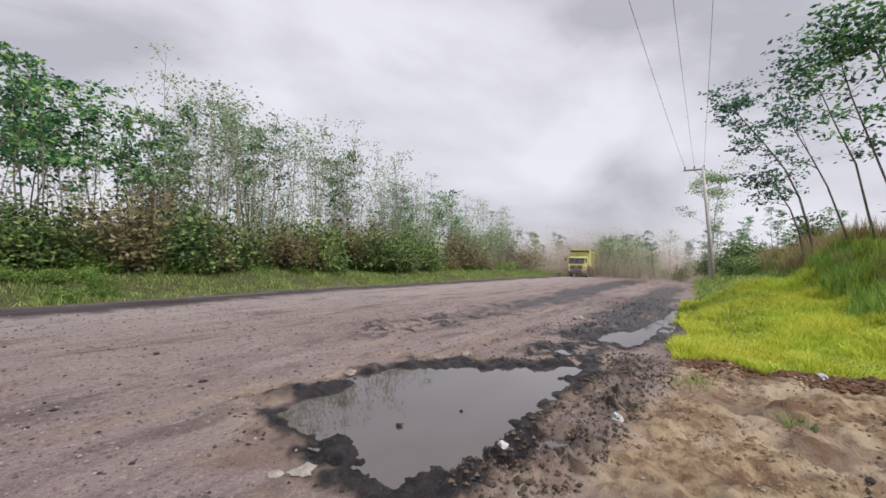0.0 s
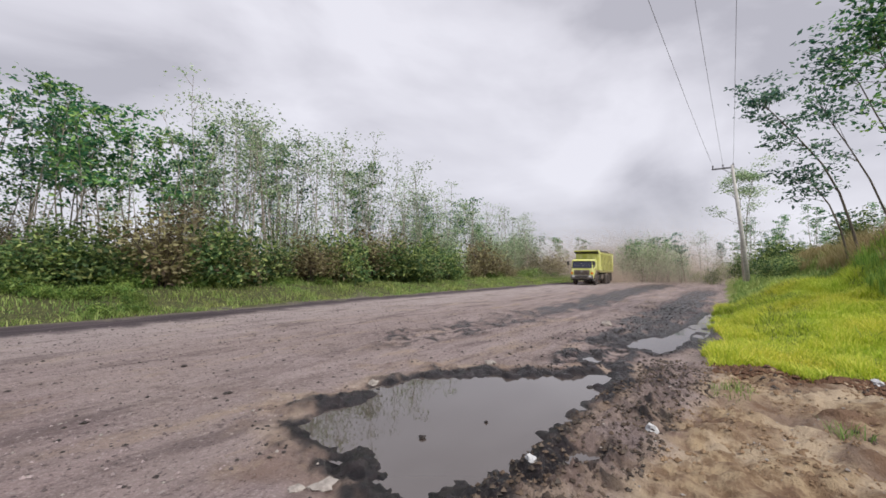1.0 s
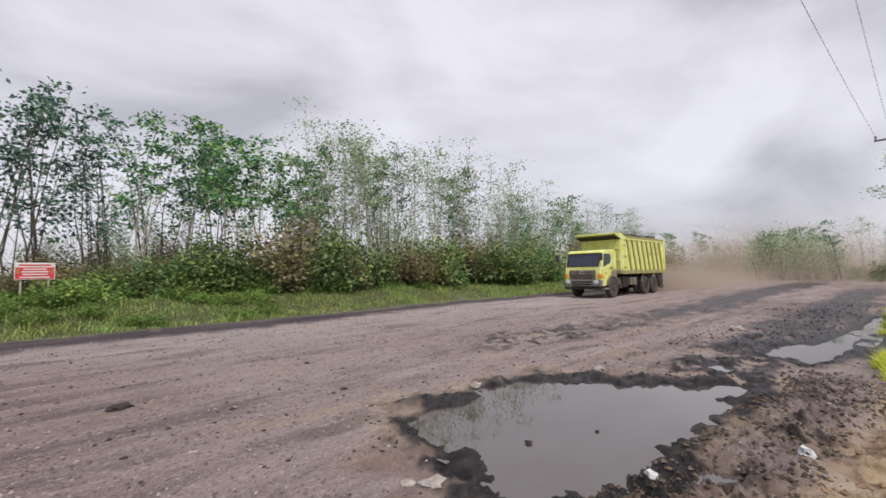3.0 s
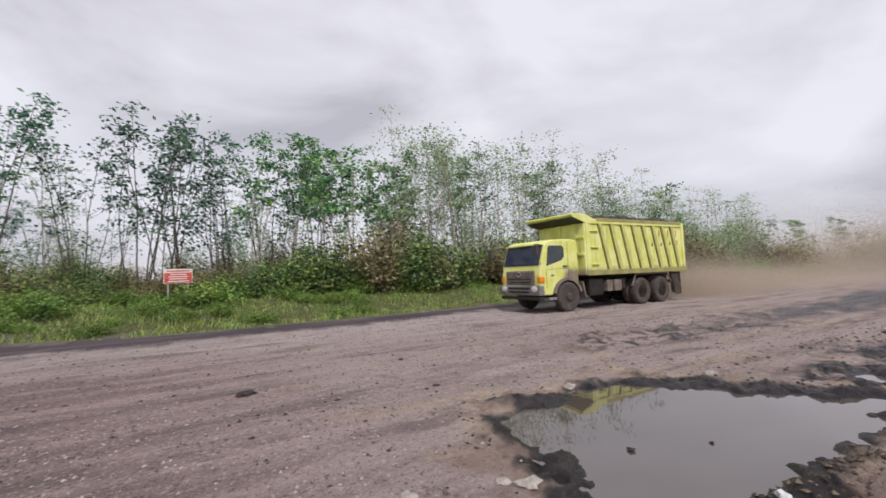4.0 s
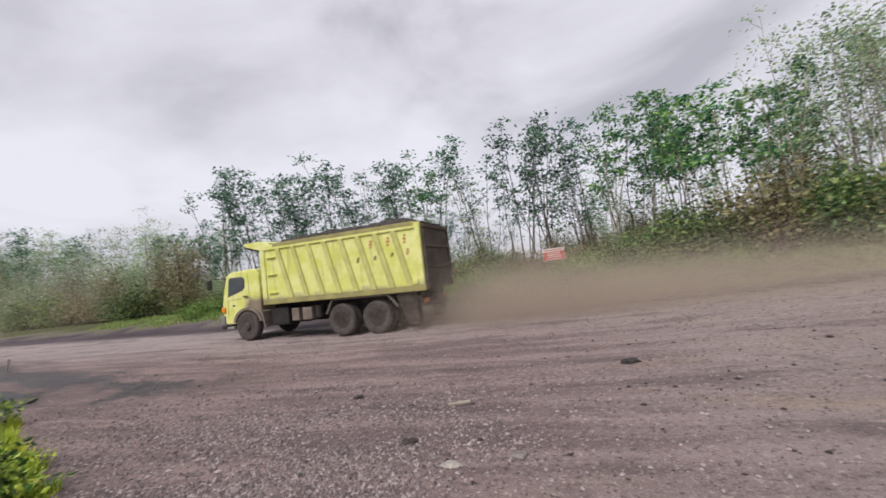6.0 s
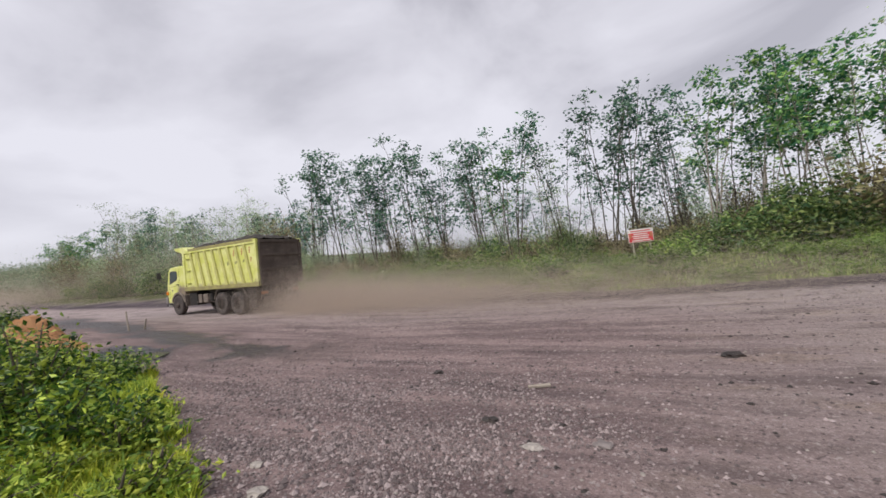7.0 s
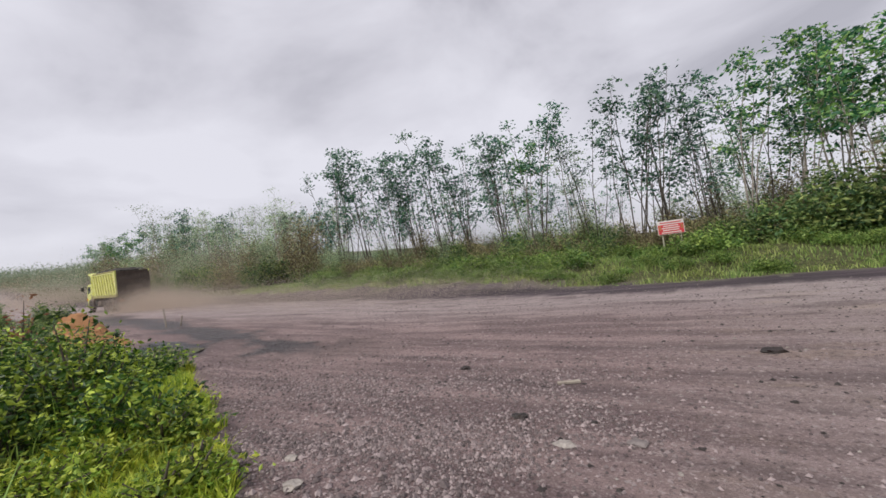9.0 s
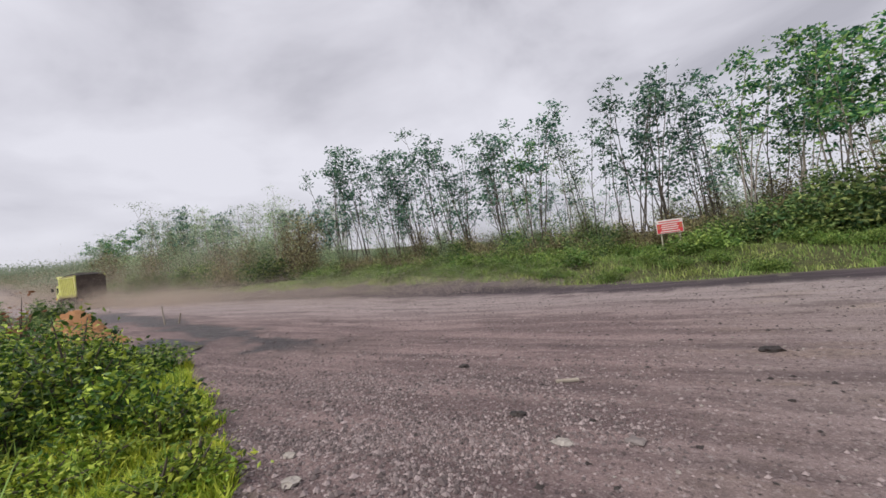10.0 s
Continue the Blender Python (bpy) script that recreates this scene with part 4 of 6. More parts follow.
        # painted marks: weathered red and black bars
        for x, z, c, h in ((5.36, 2.80, M_REDP, 0.26), (5.98, 2.82, M_REDP, 0.28), (6.56, 2.84, M_REDP, 0.28), (6.64, 2.43, M_REDP, 0.20), (4.86, 2.36, M_BLACKP, 0.17), (5.48, 2.36, M_BLACKP, 0.13), (6.08, 2.40, M_BLACKP, 0.13)):
            for dz in (-0.36, 0.0, 0.36):
                part("painted_mark", box_bm(x - 0.05 + 0.03 * (dz > 0), x + 0.055 - 0.03 * (dz < 0), min(yo, yo + s * 0.006), max(yo, yo + s * 0.006), z + dz * h - 0.13 * h, z + dz * h + 0.13 * h), c, t)
    front = part("front_wall", box_bm(0.86, 0.94, -1.20, 1.20, Z0, Z1 + 0.05, 0.015), M_PAINT, t)
    for y in (-0.75, 0.0, 0.75):
        part("front_rib", box_bm(0.80, 0.87, y - 0.06, y + 0.06, Z0, Z1 - 0.1, 0.015), M_PAINT, front)
    for z in (2.0, 2.62):
        part("front_rib", box_bm(0.81, 0.87, -1.18, 1.18, z - 0.05, z + 0.05, 0.015), M_PAINT, front)
    bm = bmesh.new()
    prism(bm, [(0.95, Z1 + 0.22), (1.35, Z1 + 0.05), (1.35, Z1 - 0.02), (0.90, Z1 - 0.10), (0.30, Z1 + 0.08), (0.18, Z1 + 0.17), (0.20, Z1 + 0.21)], -1.24, 1.24, 0.012)
    part("cab_guard", bm, M_PAINT, t, "yellow guard jutting over the cab roof")
    part("guard_underside", box_bm(0.24, 0.86, -1.2, 1.2, Z1 - 0.02, Z1 + 0.02, 0.005, m=Matrix.Translation((0.55, 0, Z1)) @ Matrix.Rotation(radians(14), 4, "Y") @ Matrix.Translation((-0.55, 0, -Z1 - 0.03))), M_DARK, t)
    # tailgate
    gate = part("tailgate", box_bm(7.16, 7.24, -1.14, 1.14, Z0 + 0.0, Z1 - 0.02, 0.015), M_TAIL, t, "dust-covered dark steel tailgate")
    for z in (1.30, 1.95, 2.58, 3.18):
        part("gate_bar", box_bm(7.24, 7.31, -1.14, 1.14, z - 0.06, z + 0.06, 0.015), M_TAIL, gate)
    for y in (-1.08, 1.08):
        part("gate_post", box_bm(7.24, 7.30, y - 0.06, y + 0.06, Z0 + 0.12, Z1 - 0.14, 0.015), M_TAIL, gate)
    for y in (-0.85, 0.85):
        part("tail_lamp", box_bm(6.98, 7.06, y - 0.16, y + 0.16, 0.86, 0.98, 0.02), M_REDP, t, "dusty red tail lamp")
    part("rear_bar", box_bm(6.90, 6.98, -1.10, 1.10, 0.72, 0.86, 0.02), M_TAIL, t)
    for y in (-0.3, 0.3):
        bm = bmesh.new()
        tube(bm, [(6.94, y, 0.80), (6.94, y, 1.10)], [0.04, 0.04], 6)
        part("rear_bracket", bm, M_DARK, t)
    # heaped load
    xs, ys = np.linspace(0.98, 7.12, 62), np.linspace(-1.11, 1.11, 24)
    gx, gy = np.meshgrid(xs, ys, indexing="ij")
    gz = Z1 + 0.06 + 0.22 * (1 - (np.abs(gy) / 1.13) ** 5) * sstep(gx, 0.9, 2.2) * sstep(-gx, -7.3, -6.2) + 0.055 * fbm(gx * 4, gy * 4, 4, 0.65)
    idx = np.arange(gx.size).reshape(gx.shape)
    q = np.stack([idx[:-1, :-1], idx[1:, :-1], idx[1:, 1:], idx[:-1, 1:]], -1).reshape(-1, 4)
    load = raw("coal_load", np.stack([gx, gy, gz], -1).reshape(-1, 3), q, M_COAL, t)
    tagged(load, "heaped dark coal load")
    wheels = []
    for x in AXLES:
        for s in (-1, 1):
            wheels.append(make_wheel("front_wheel" if x == 0 else "rear_wheel", t, x, s, x > 0))
    return t, wheels


truck, wheels = make_truck()
for o in truck.children_recursive:
    if o not in wheels and o.parent not in wheels and (o.parent.parent not in wheels if o.parent else True):
        for v in o.data.vertices:
            if v.co.x < -0.66:
                v.co.x = -0.66 + (v.co.x + 0.66) * 0.80
            if o.name.startswith("cab") or (o.parent and o.parent.name.startswith("cab")) or (o.parent and o.parent.parent and o.parent.parent.name.startswith("cab")):
                if not o.name.startswith(("cab_guard", "cab_step")):
                    v.co.z = v.co.z if v.co.z < 0.95 else 0.95 + (v.co.z - 0.95) * 0.885
                    v.co.y *= 0.91 if abs(v.co.y) < 1.19 else 0.94
            if v.co.x > 6.5:
                v.co.x = 6.5 + (v.co.x - 6.5) * 0.85
            v.co.y *= 0.91 if o.name.startswith("bumper") or (o.parent and o.parent.name.startswith("bumper")) else 0.95
for w in wheels:
    w.location.y *= 0.95

# ------------------------------------------------------------------ trees and shrubs
def stem(rng, base, height, lean, r0, wobble=0.10, n=9):
    pts, p = [], Vector(base)
    d = Vector((lean[0], lean[1], 1.0)).normalized()
    step = height / (n - 1)
    for _ in range(n):
        pts.append(p.copy())
        d = (d + Vector(rng.normal(0, wobble, 3).tolist()) * 0.6 + Vector((0, 0, 0.05))).normalized()
        p = p + d * step
    return pts, [r0 * (1 - 0.8 * k / (n - 1)) for k in range(n)]


def make_tree(seed, height, stems, spread, leaf_n, leaf_size, bark, leaf_mat, label, low=0.5, limb=0.22, tuft=0.32, r0=0.085, droop=0.5, bare=0.0):
    rng = np.random.default_rng(seed)
    t = new("rubber_tree")
    tagged(t, label, "tree")
    bm, tips = bmesh.new(), []
    for s in range(stems):
        a = rng.uniform(0, 2 * math.pi)
        h = height * rng.uniform(0.78, 1.0)
        lean = (math.cos(a) * spread * rng.uniform(0.2, 1), math.sin(a) * spread * rng.uniform(0.2, 1))
        pts, rad = stem(rng, (0.25 * math.cos(a) * (stems > 1), 0.25 * math.sin(a) * (stems > 1), -0.25), h, lean, r0 * rng.uniform(0.75, 1.1))
        tube(bm, pts, rad, 6)
        for k in range(rng.integers(8, 13)):
            f = low + (1 - low) * rng.uniform(0, 1) ** 0.8
            j = min(int(f * (len(pts) - 1)), len(pts) - 2)
            b = pts[j].lerp(pts[j + 1], rng.uniform(0, 1))
            aa = rng.uniform(0, 2 * math.pi)
            L = height * limb * (1.25 - f) * rng.uniform(0.5, 1.3)
            d = Vector((math.cos(aa), math.sin(aa), rng.uniform(0.5, 1.3))).normalized()
            mid = b + d * L * 0.5 + Vector((0, 0, 0.04 * L))
            end = mid + (d + Vector((0, 0, 0.35))).normalized() * L * 0.5
            tube(bm, [b, mid, end], [r0 * 0.32, r0 * 0.2, r0 * 0.08], 4)
            if rng.uniform() > bare:
                tips.append(end)
                tips.append(mid.lerp(end, 0.4))
            else:
                tips.append(end)
        tips.append(pts[-1])
    part("trunk", bm, bark, t)
    centres = np.array([list(v) for v in tips])
    per = max(4, leaf_n // len(centres))
    v, f = leaves(rng, centres, per, (tuft, tuft, tuft * 0.28), leaf_size, 0.55, droop * 0.5, 0.45)
    raw("crown", v, f, leaf_mat, t)
    return t


def make_leaner(seed, x, bend, r0, leaf_n, leaf_size, tuft, label):
    """A slim bank tree whose stem follows the given bend, with a crown of drooping tufts near its end."""
    rng = np.random.default_rng(seed)
    t = new("rubber_tree")
    tagged(t, label, "tree", "trees along the camera-side bank")
    bm, tips = bmesh.new(), []
    y = bend[0][0] - 0.2
    z = float(ground_at(x, y)[0])
    pts = [Vector((0, 0, -0.15))] + [Vector((0.03 * k, q[0] - y, q[1] - z)) for k, q in enumerate(bend)]
    tube(bm, pts, [r0 * (1 - 0.75 * k / (len(pts) - 1)) for k in range(len(pts))], 7)
    for k in range(15):
        f = 0.42 + 0.58 * rng.uniform() ** 0.7
        j = min(int(f * (len(pts) - 1)), len(pts) - 2)
        b = pts[j].lerp(pts[j + 1], rng.uniform())
        d = Vector((rng.normal(), rng.normal() + 0.4, rng.uniform(0.1, 1.0))).normalized()
        end = b + d * rng.uniform(0.5, 1.25)
        tube(bm, [b, b.lerp(end, 0.5) + Vector((0, 0, 0.08)), end], [r0 * 0.3, r0 * 0.2, r0 * 0.08], 4)
        tips += [end, b.lerp(end, 0.6)]
    tips.append(pts[-1])
    part("trunk", bm, M_BARKD, t)
    v, f = leaves(rng, np.array([list(p) for p in tips]), leaf_n // len(tips), (tuft, tuft, tuft * 0.28), leaf_size, 0.5, 0.3, 0.5)
    raw("crown", v, f, M_LEAFD if seed % 2 else M_LEAF, t)
    t.matrix_basis = pose(x, y, z)
    return t


def make_shrub(seed, height, width, leaf_n, leaf_size, leaf_mat, label, name="shrub", tuft=0.11):
    rng = np.random.default_rng(seed)
    t = new(name)
    tagged(t, label, "shrub")
    bm, tips = bmesh.new(), []
    for k in range(14):
        a = rng.uniform(0, 2 * math.pi)
        r = width * 0.5 * rng.uniform(0.1, 1) ** 0.6
        h = height * (1 - 0.45 * (r / (width * 0.5)) ** 2) * rng.uniform(0.6, 1.1)
        top = Vector((r * math.cos(a), r * math.sin(a), h))
        mid = Vector((r * 0.4 * math.cos(a), r * 0.4 * math.sin(a), h * 0.55))
        tube(bm, [(0.1 * math.cos(a), 0.1 * math.sin(a), -0.15), mid, top], [0.022, 0.015, 0.006], 4)
        tips += [top, mid.lerp(top, 0.5), mid, mid * 0.7 + Vector((0.25 * width * math.cos(a + 1), 0.25 * width * math.sin(a + 1), 0.05))]
    tagged(part("woody_base", bm, M_BARKD, t), kind="stuff")
    centres = np.array([list(v) for v in tips])
    v, f = leaves(rng, centres, max(4, leaf_n // len(centres)), (width * tuft, width * tuft, height * tuft * 0.9), leaf_size, 0.5, 0.25)
    v[:, 2] = np.maximum(v[:, 2], -0.1)
    raw("foliage", v, f, leaf_mat, t)
    return t


def place(ob, x, y, turn=0.0, size=1.0, sink=0.05, group=""):
    z = float(ground_at(x, y)[0]) - sink
    c = copy_thing(ob, pose(x, y, z, 0, 0, turn))
    c.scale = (size, size, size)
    if group:
        tagged(c, group=group)
    return c


R = random.Random(11)
LEAFY = [make_tree(21 + k, 9.8, 3, 0.20, 1150, 0.245, M_BARK, M_LEAF, "tall leafy green rubber tree with slender pale trunks", 0.38, 0.22, 0.28, 0.055) for k in range(4)]
OPEN = [make_tree(41 + k, 9.6, 4 + k % 2, 0.26, 980, 0.215, M_BARKD, M_LEAFD, "slender dark-leaved rubber tree with several open stems", 0.28, 0.21, 0.23, 0.042) for k in range(4)]
THIN = [make_tree(61 + k, 9.6, 3, 0.14, 620, 0.165, M_BARK, M_LEAFP, "tall thin rubber tree with pale bark and sparse leaves", 0.36, 0.20, 0.42, 0.040, 0.5, 0.2) for k in range(4)]
SHRUBS = [make_shrub(81 + k, 2.0, 2.6, 2300, 0.18, M_SHRUB, "dense dark green roadside shrub") for k in range(3)]
BROWNS = [make_shrub(91 + k, 2.1, 2.6, 1500, 0.16, M_SHRUBB, "dry brownish undergrowth shrub") for k in range(2)]
FRESH = [make_shrub(95 + k, 1.0, 2.2, 1700, 0.13, M_WEED, "low bright green leafy weed clump", "weed_clump") for k in range(2)]
MIDS = [make_shrub(111 + k, 4.4, 3.2, 1900, 0.16, m, "tall sapling thicket with thin brownish-green leaves", "sapling_thicket") for k, m in enumerate((M_SHRUB, M_LEAFP, M_LEAFP, M_SHRUBB))]
ORIGINALS = MIDS + LEAFY + OPEN + THIN + SHRUBS + BROWNS + FRESH

# front row of the wood, measured clump by clump: kind, x, y beyond the road, height factor
FRONT = [
    (0, 4.4, 20.5, 0.92), (0, 6.2, 21.2, 1.0), (0, 7.4, 20.2, 0.92), (2, 8.8, 19.8, 1.02), (0, 9.6, 22.5, 0.95), (2, 10.9, 19.3, 1.05), (2, 12.0, 21.0, 1.08),
    (2, 13.6, 20.6, 1.12), (1, 14.8, 22.4, 1.02), (2, 16.5, 20.4, 1.10), (2, 18.6, 21.2, 1.12), (2, 20.6, 20.8, 1.08), (0, 21.5, 22.6, 0.9), (2, 23.4, 20.9, 1.05),
    (2, 26.0, 21.4, 1.02), (2, 29.0, 20.7, 0.98), (0, 31.5, 21.0, 0.82), (0, 34.5, 20.5, 0.86), (2, 37.0, 21.5, 0.95), (0, 40.0, 20.5, 0.95), (0, 43.0, 20.0, 0.95),
    (0, 46.0, 19.5, 0.90), (1, 50.0, 18.5, 0.62), (1, 54.0, 18.3, 0.45),
    (0, 3.3, 22.0, 0.84), (0, 1.8, 20.6, 0.78), (1, 0.4, 22.0, 0.80), (1, -1.9, 21.0, 0.96), (1, -2.6, 21.4, 0.98), (1, -4.4, 22.0, 0.88), (2, -5.6, 22.6, 0.86),
    (1, -8.6, 21.4, 0.92), (1, -13.2, 23.0, 0.98), (1, -17.4, 23.6, 1.0), (1, 2.6, 21.4, 0.88), (0, 5.4, 22.4, 0.95), (1, -0.8, 22.8, 0.92), (1, 1.2, 23.4, 0.84),
    (1, -7.2, 21.6, 0.96), (0, -8.2, 22.4, 0.86), (1, -10.0, 23.4, 0.86), (1, -12.0, 22.4, 0.95), (1, -14.2, 22.6, 1.05), (1, -16.4, 23.2, 1.0), (1, -18.4, 22.6, 0.98), (1, -20.0, 23.0, 1.05), (1, -22.6, 23.2, 1.2), (1, -24.4, 22.6, 1.22), (1, -26.2, 23.0, 1.1),
]
KINDS = (LEAFY, OPEN, THIN)
for k, x, y, h in FRONT:
    tall = 1.03 if 12 <= x < 30 else 1.02 if 30 <= x < 45 else 0.94 if x > 3 else 0.97
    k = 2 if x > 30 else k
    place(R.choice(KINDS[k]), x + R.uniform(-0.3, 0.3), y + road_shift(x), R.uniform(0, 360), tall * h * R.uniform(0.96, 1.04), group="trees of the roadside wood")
for _ in range(15):
    x = R.uniform(11, 36)
    place(R.choice(THIN), x, R.uniform(20.3, 24.5), R.uniform(0, 360), R.uniform(0.90, 1.16) - 0.010 * max(0, x - 20), group="trees of the roadside wood")
# deeper rows
for _ in range(40):
    x = R.uniform(3, 62)
    y = R.uniform(22.5, 42) + 0.02 * x
    place(R.choice(KINDS[R.choice((0, 1, 2, 2, 2))]), x, y, R.uniform(0, 360), R.uniform(0.72, 1.06), group="trees of the roadside wood")
for _ in range(14):
    x = R.uniform(-26, 3)
    y = R.uniform(25, 38) + road_shift(x)
    place(R.choice(KINDS[R.choice((1, 1, 2))]), x, y, R.uniform(0, 360), R.uniform(0.55, 0.85), group="trees of the roadside wood")
# beyond x -26 mostly pale-leaved kinds, their colour standing in for haze
for _ in range(60):
    x = R.uniform(-76, -26)
    y = R.uniform(21, 40) + road_shift(x) * 0.9 + (2 if x > -40 else 0)
    place(R.choice(KINDS[R.choice((2, 2, 1))]), x, y, R.uniform(0, 360), R.uniform(0.80, 1.05) + 0.22 * (x < -50), group="trees of the roadside wood")
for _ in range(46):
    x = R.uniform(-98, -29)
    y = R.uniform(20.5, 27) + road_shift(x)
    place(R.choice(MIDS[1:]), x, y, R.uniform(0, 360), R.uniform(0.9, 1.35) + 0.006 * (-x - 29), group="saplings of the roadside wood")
for _ in range(26):
    x = R.uniform(-100, -62)
    y = R.uniform(22, 34) + road_shift(x)
    place(R.choice(KINDS[R.choice((2, 2, 0))]), x, y, R.uniform(0, 360), R.uniform(0.95, 1.2), group="trees of the roadside wood")
# saplings between the trunks
for _ in range(46):
    x = R.uniform(8.5, 54)
    place(R.choice(MIDS if x < 26 else MIDS[1:]), x, R.uniform(20.0, 24.0), R.uniform(0, 360), R.uniform(0.55, 1.15) + 0.012 * max(0, x - 20), group="saplings of the roadside wood")
for _ in range(58):
    x = R.uniform(-27, 8)
    place(R.choice(MIDS), x, R.uniform(21.8, 29) + float(road_shift(x)), R.uniform(0, 360), R.uniform(0.38, 0.78), group="saplings of the roadside wood")
for _ in range(34):
    x = R.uniform(4, 52)
    place(R.choice(FRESH), x, R.uniform(17.4, 19.4), R.uniform(0, 360), R.uniform(0.4, 0.8), group="weeds on the verge")
# undergrowth of the wood
for _ in range(84):
    x = R.uniform(2.5, 56)
    y = 17.5 + abs(R.gauss(0, 1.7)) + (0.3 if x > 9 else 0.7)
    place(R.choice(R.choice((SHRUBS, SHRUBS, BROWNS) if x < 28 else (BROWNS, BROWNS, FRESH))), x, y, R.uniform(0, 360), 0.45 + 1.2 * R.random() ** 1.5, group="undergrowth shrubs")
for _ in range(56):
    x = R.uniform(-26, 3.5)
    y = 19.8 + abs(R.gauss(0, 1.8)) + road_shift(x)
    place(R.choice(R.choice((SHRUBS, BROWNS, BROWNS))), x, y, R.uniform(0, 360), R.uniform(0.45, 0.85), group="undergrowth shrubs")
for _ in range(60):
    x = R.uniform(-34, 4)
    y = R.uniform(22, 46) + road_shift(x)
    place(R.choice(R.choice((SHRUBS, BROWNS, FRESH))), x, y, R.uniform(0, 360), R.uniform(0.5, 1.0), group="undergrowth shrubs")
for x, y, h in ((-3.4, 20.6, 0.8), (0.6, 19.6, 0.75), (1.8, 19.4, 0.9), (3.0, 19.2, 1.1), (3.9, 19.0, 1.2), (5.0, 18.9, 1.1), (5.8, 19.3, 1.3), (7.0, 19.0, 1.2), (-6.2, 21.0, 0.9), (-8.8, 21.2, 0.9), (-11.8, 21.5, 0.9), (-15, 21.6, 1.0)):
    place(R.choice(R.choice((SHRUBS, BROWNS))), x, y + road_shift(x), R.uniform(0, 360), h * R.uniform(0.7, 1.05), group="undergrowth shrubs")
for _ in range(60):
    x = R.uniform(-22, 6)
    place(R.choice(FRESH), x, float(grass_edge(x) + road_shift(x)) + R.uniform(0.7, 2.6), R.uniform(0, 360), R.uniform(0.25, 0.55), group="weeds on the verge")
for _ in range(72):
    x = R.uniform(-24, 6)
    y = R.uniform(16.9, 21.5) + road_shift(x)
    place(R.choice(FRESH), x, y, R.uniform(0, 360), R.uniform(0.45, 1.0), group="weeds on the verge")
for _ in range(44):
    x = R.uniform(-78, -24)
    y = R.uniform(18.5, 24) + road_shift(x)
    place(R.choice(R.choice((SHRUBS, SHRUBS, BROWNS))), x, y, R.uniform(0, 360), R.uniform(0.7, 1.5), group="undergrowth shrubs")
LEAN = "slim dark-leaved tree leaning out from the bank"
make_leaner(401, 19.7, [(-3.64, 3.05), (-3.37, 4.27), (-2.96, 5.36), (-2.28, 6.53), (-1.56, 7.64), (-1.0, 8.19)], 0.048, 1150, 0.17, 0.24, LEAN)
make_leaner(403, 20.2, [(-3.46, 2.94), (-3.18, 3.92), (-2.78, 4.71), (-2.26, 4.97)], 0.04, 620, 0.17, 0.22, LEAN)
make_leaner(405, 17.5, [(-4.05, 2.97), (-3.68, 4.29), (-3.27, 5.34), (-2.88, 6.24), (-2.54, 7.15)], 0.036, 480, 0.16, 0.24, LEAN)
make_leaner(406, 15.0, [(-5.1, 3.33), (-4.51, 5.86), (-4.12, 7.45), (-3.88, 8.43)], 0.042, 1300, 0.18, 0.34, "tall leafy green tree on the bank")
make_leaner(407, 16.2, [(-4.26, 3.29), (-4.02, 4.7), (-3.59, 5.92), (-3.28, 6.92), (-2.95, 7.68)], 0.036, 620, 0.17, 0.26, LEAN)
make_leaner(404, 15.4, [(-4.53, 3.56), (-4.1, 5.14), (-3.74, 6.45), (-3.53, 7.46), (-3.41, 8.3)], 0.036, 720, 0.17, 0.28, "tall leafy green tree on the bank")
# camera side: bank trees, far clump up the road
for k, x, y, h, turn in ((1, 12.9, -6.4, 0.85, 120), (1, 16.0, -7.5, 0.7, 300),
                         (2, 40.0, -1.2, 0.66, 30), (0, 57.0, 9.3, 0.66, 20), (0, 59.5, 8.0, 0.70, 220), (0, 60.0, 10.2, 0.62, 120), (0, 61.5, 6.8, 0.66, 80), (1, 55.0, 3.6, 0.68, 200), (2, 55.0, 2.0, 0.74, 90), (0, 64, 9.0, 0.7, 10), (0, 66, 5.0, 0.6, 45), (0, 68, 12.5, 0.6, 45)):
    place(R.choice(KINDS[k]), x, y, turn, h, group="trees along the camera-side bank")
PALE_TREE = make_tree(71, 9.9, 2, 0.08, 3000, 0.16, M_BARK, M_LEAFP, "pale round-crowned tree beside the utility pole", 0.62, 0.36, 0.40, 0.06)
PALE_TREE.matrix_basis = pose(41.0, -1.45, float(ground_at(41.0, -1.45)[0]) - 0.1, 0, 0, 40)
# only the pale-leaved thickets: their lighter colour imitates dust haze before the clump
for x, y, h in ((57, 10.6, 1.0), (58.5, 9.6, 1.15), (56.5, 8.6, 1.2), (60, 8.4, 1.35), (57.5, 7.4, 1.2), (61, 7.0, 1.3), (58, 5.8, 1.0), (60, 4.6, 0.95), (56, 4.4, 0.8), (62, 10.8, 1.2)):
    place(MIDS[1 + int(x) % 2], x, y, R.uniform(0, 360), h, group="saplings up the road")
for x, y, s in ((28, -2.8, 0.6), (30, -2.2, 0.65), (33, -3.0, 0.7), (38, -3.5, 1.2), (46, -3.2, 1.2), (50, -1.5, 1.0), (53, 1.2, 0.8), (16, -6, 0.9), (13.5, -6.3, 0.9), (60, 3, 0.7), (26, -5, 0.8)):
    place(R.choice(SHRUBS), x, y, R.uniform(0, 360), s, group="bank shrubs")
for _ in range(34):
    x = R.uniform(72, 120)
    y = R.choice((R.uniform(-22, 2.5), R.uniform(16, 46)))
    place(R.choice(R.choice((LEAFY, LEAFY, OPEN))), x, y, R.uniform(0, 360), R.uniform(0.6, 0.95), group="trees up the road")
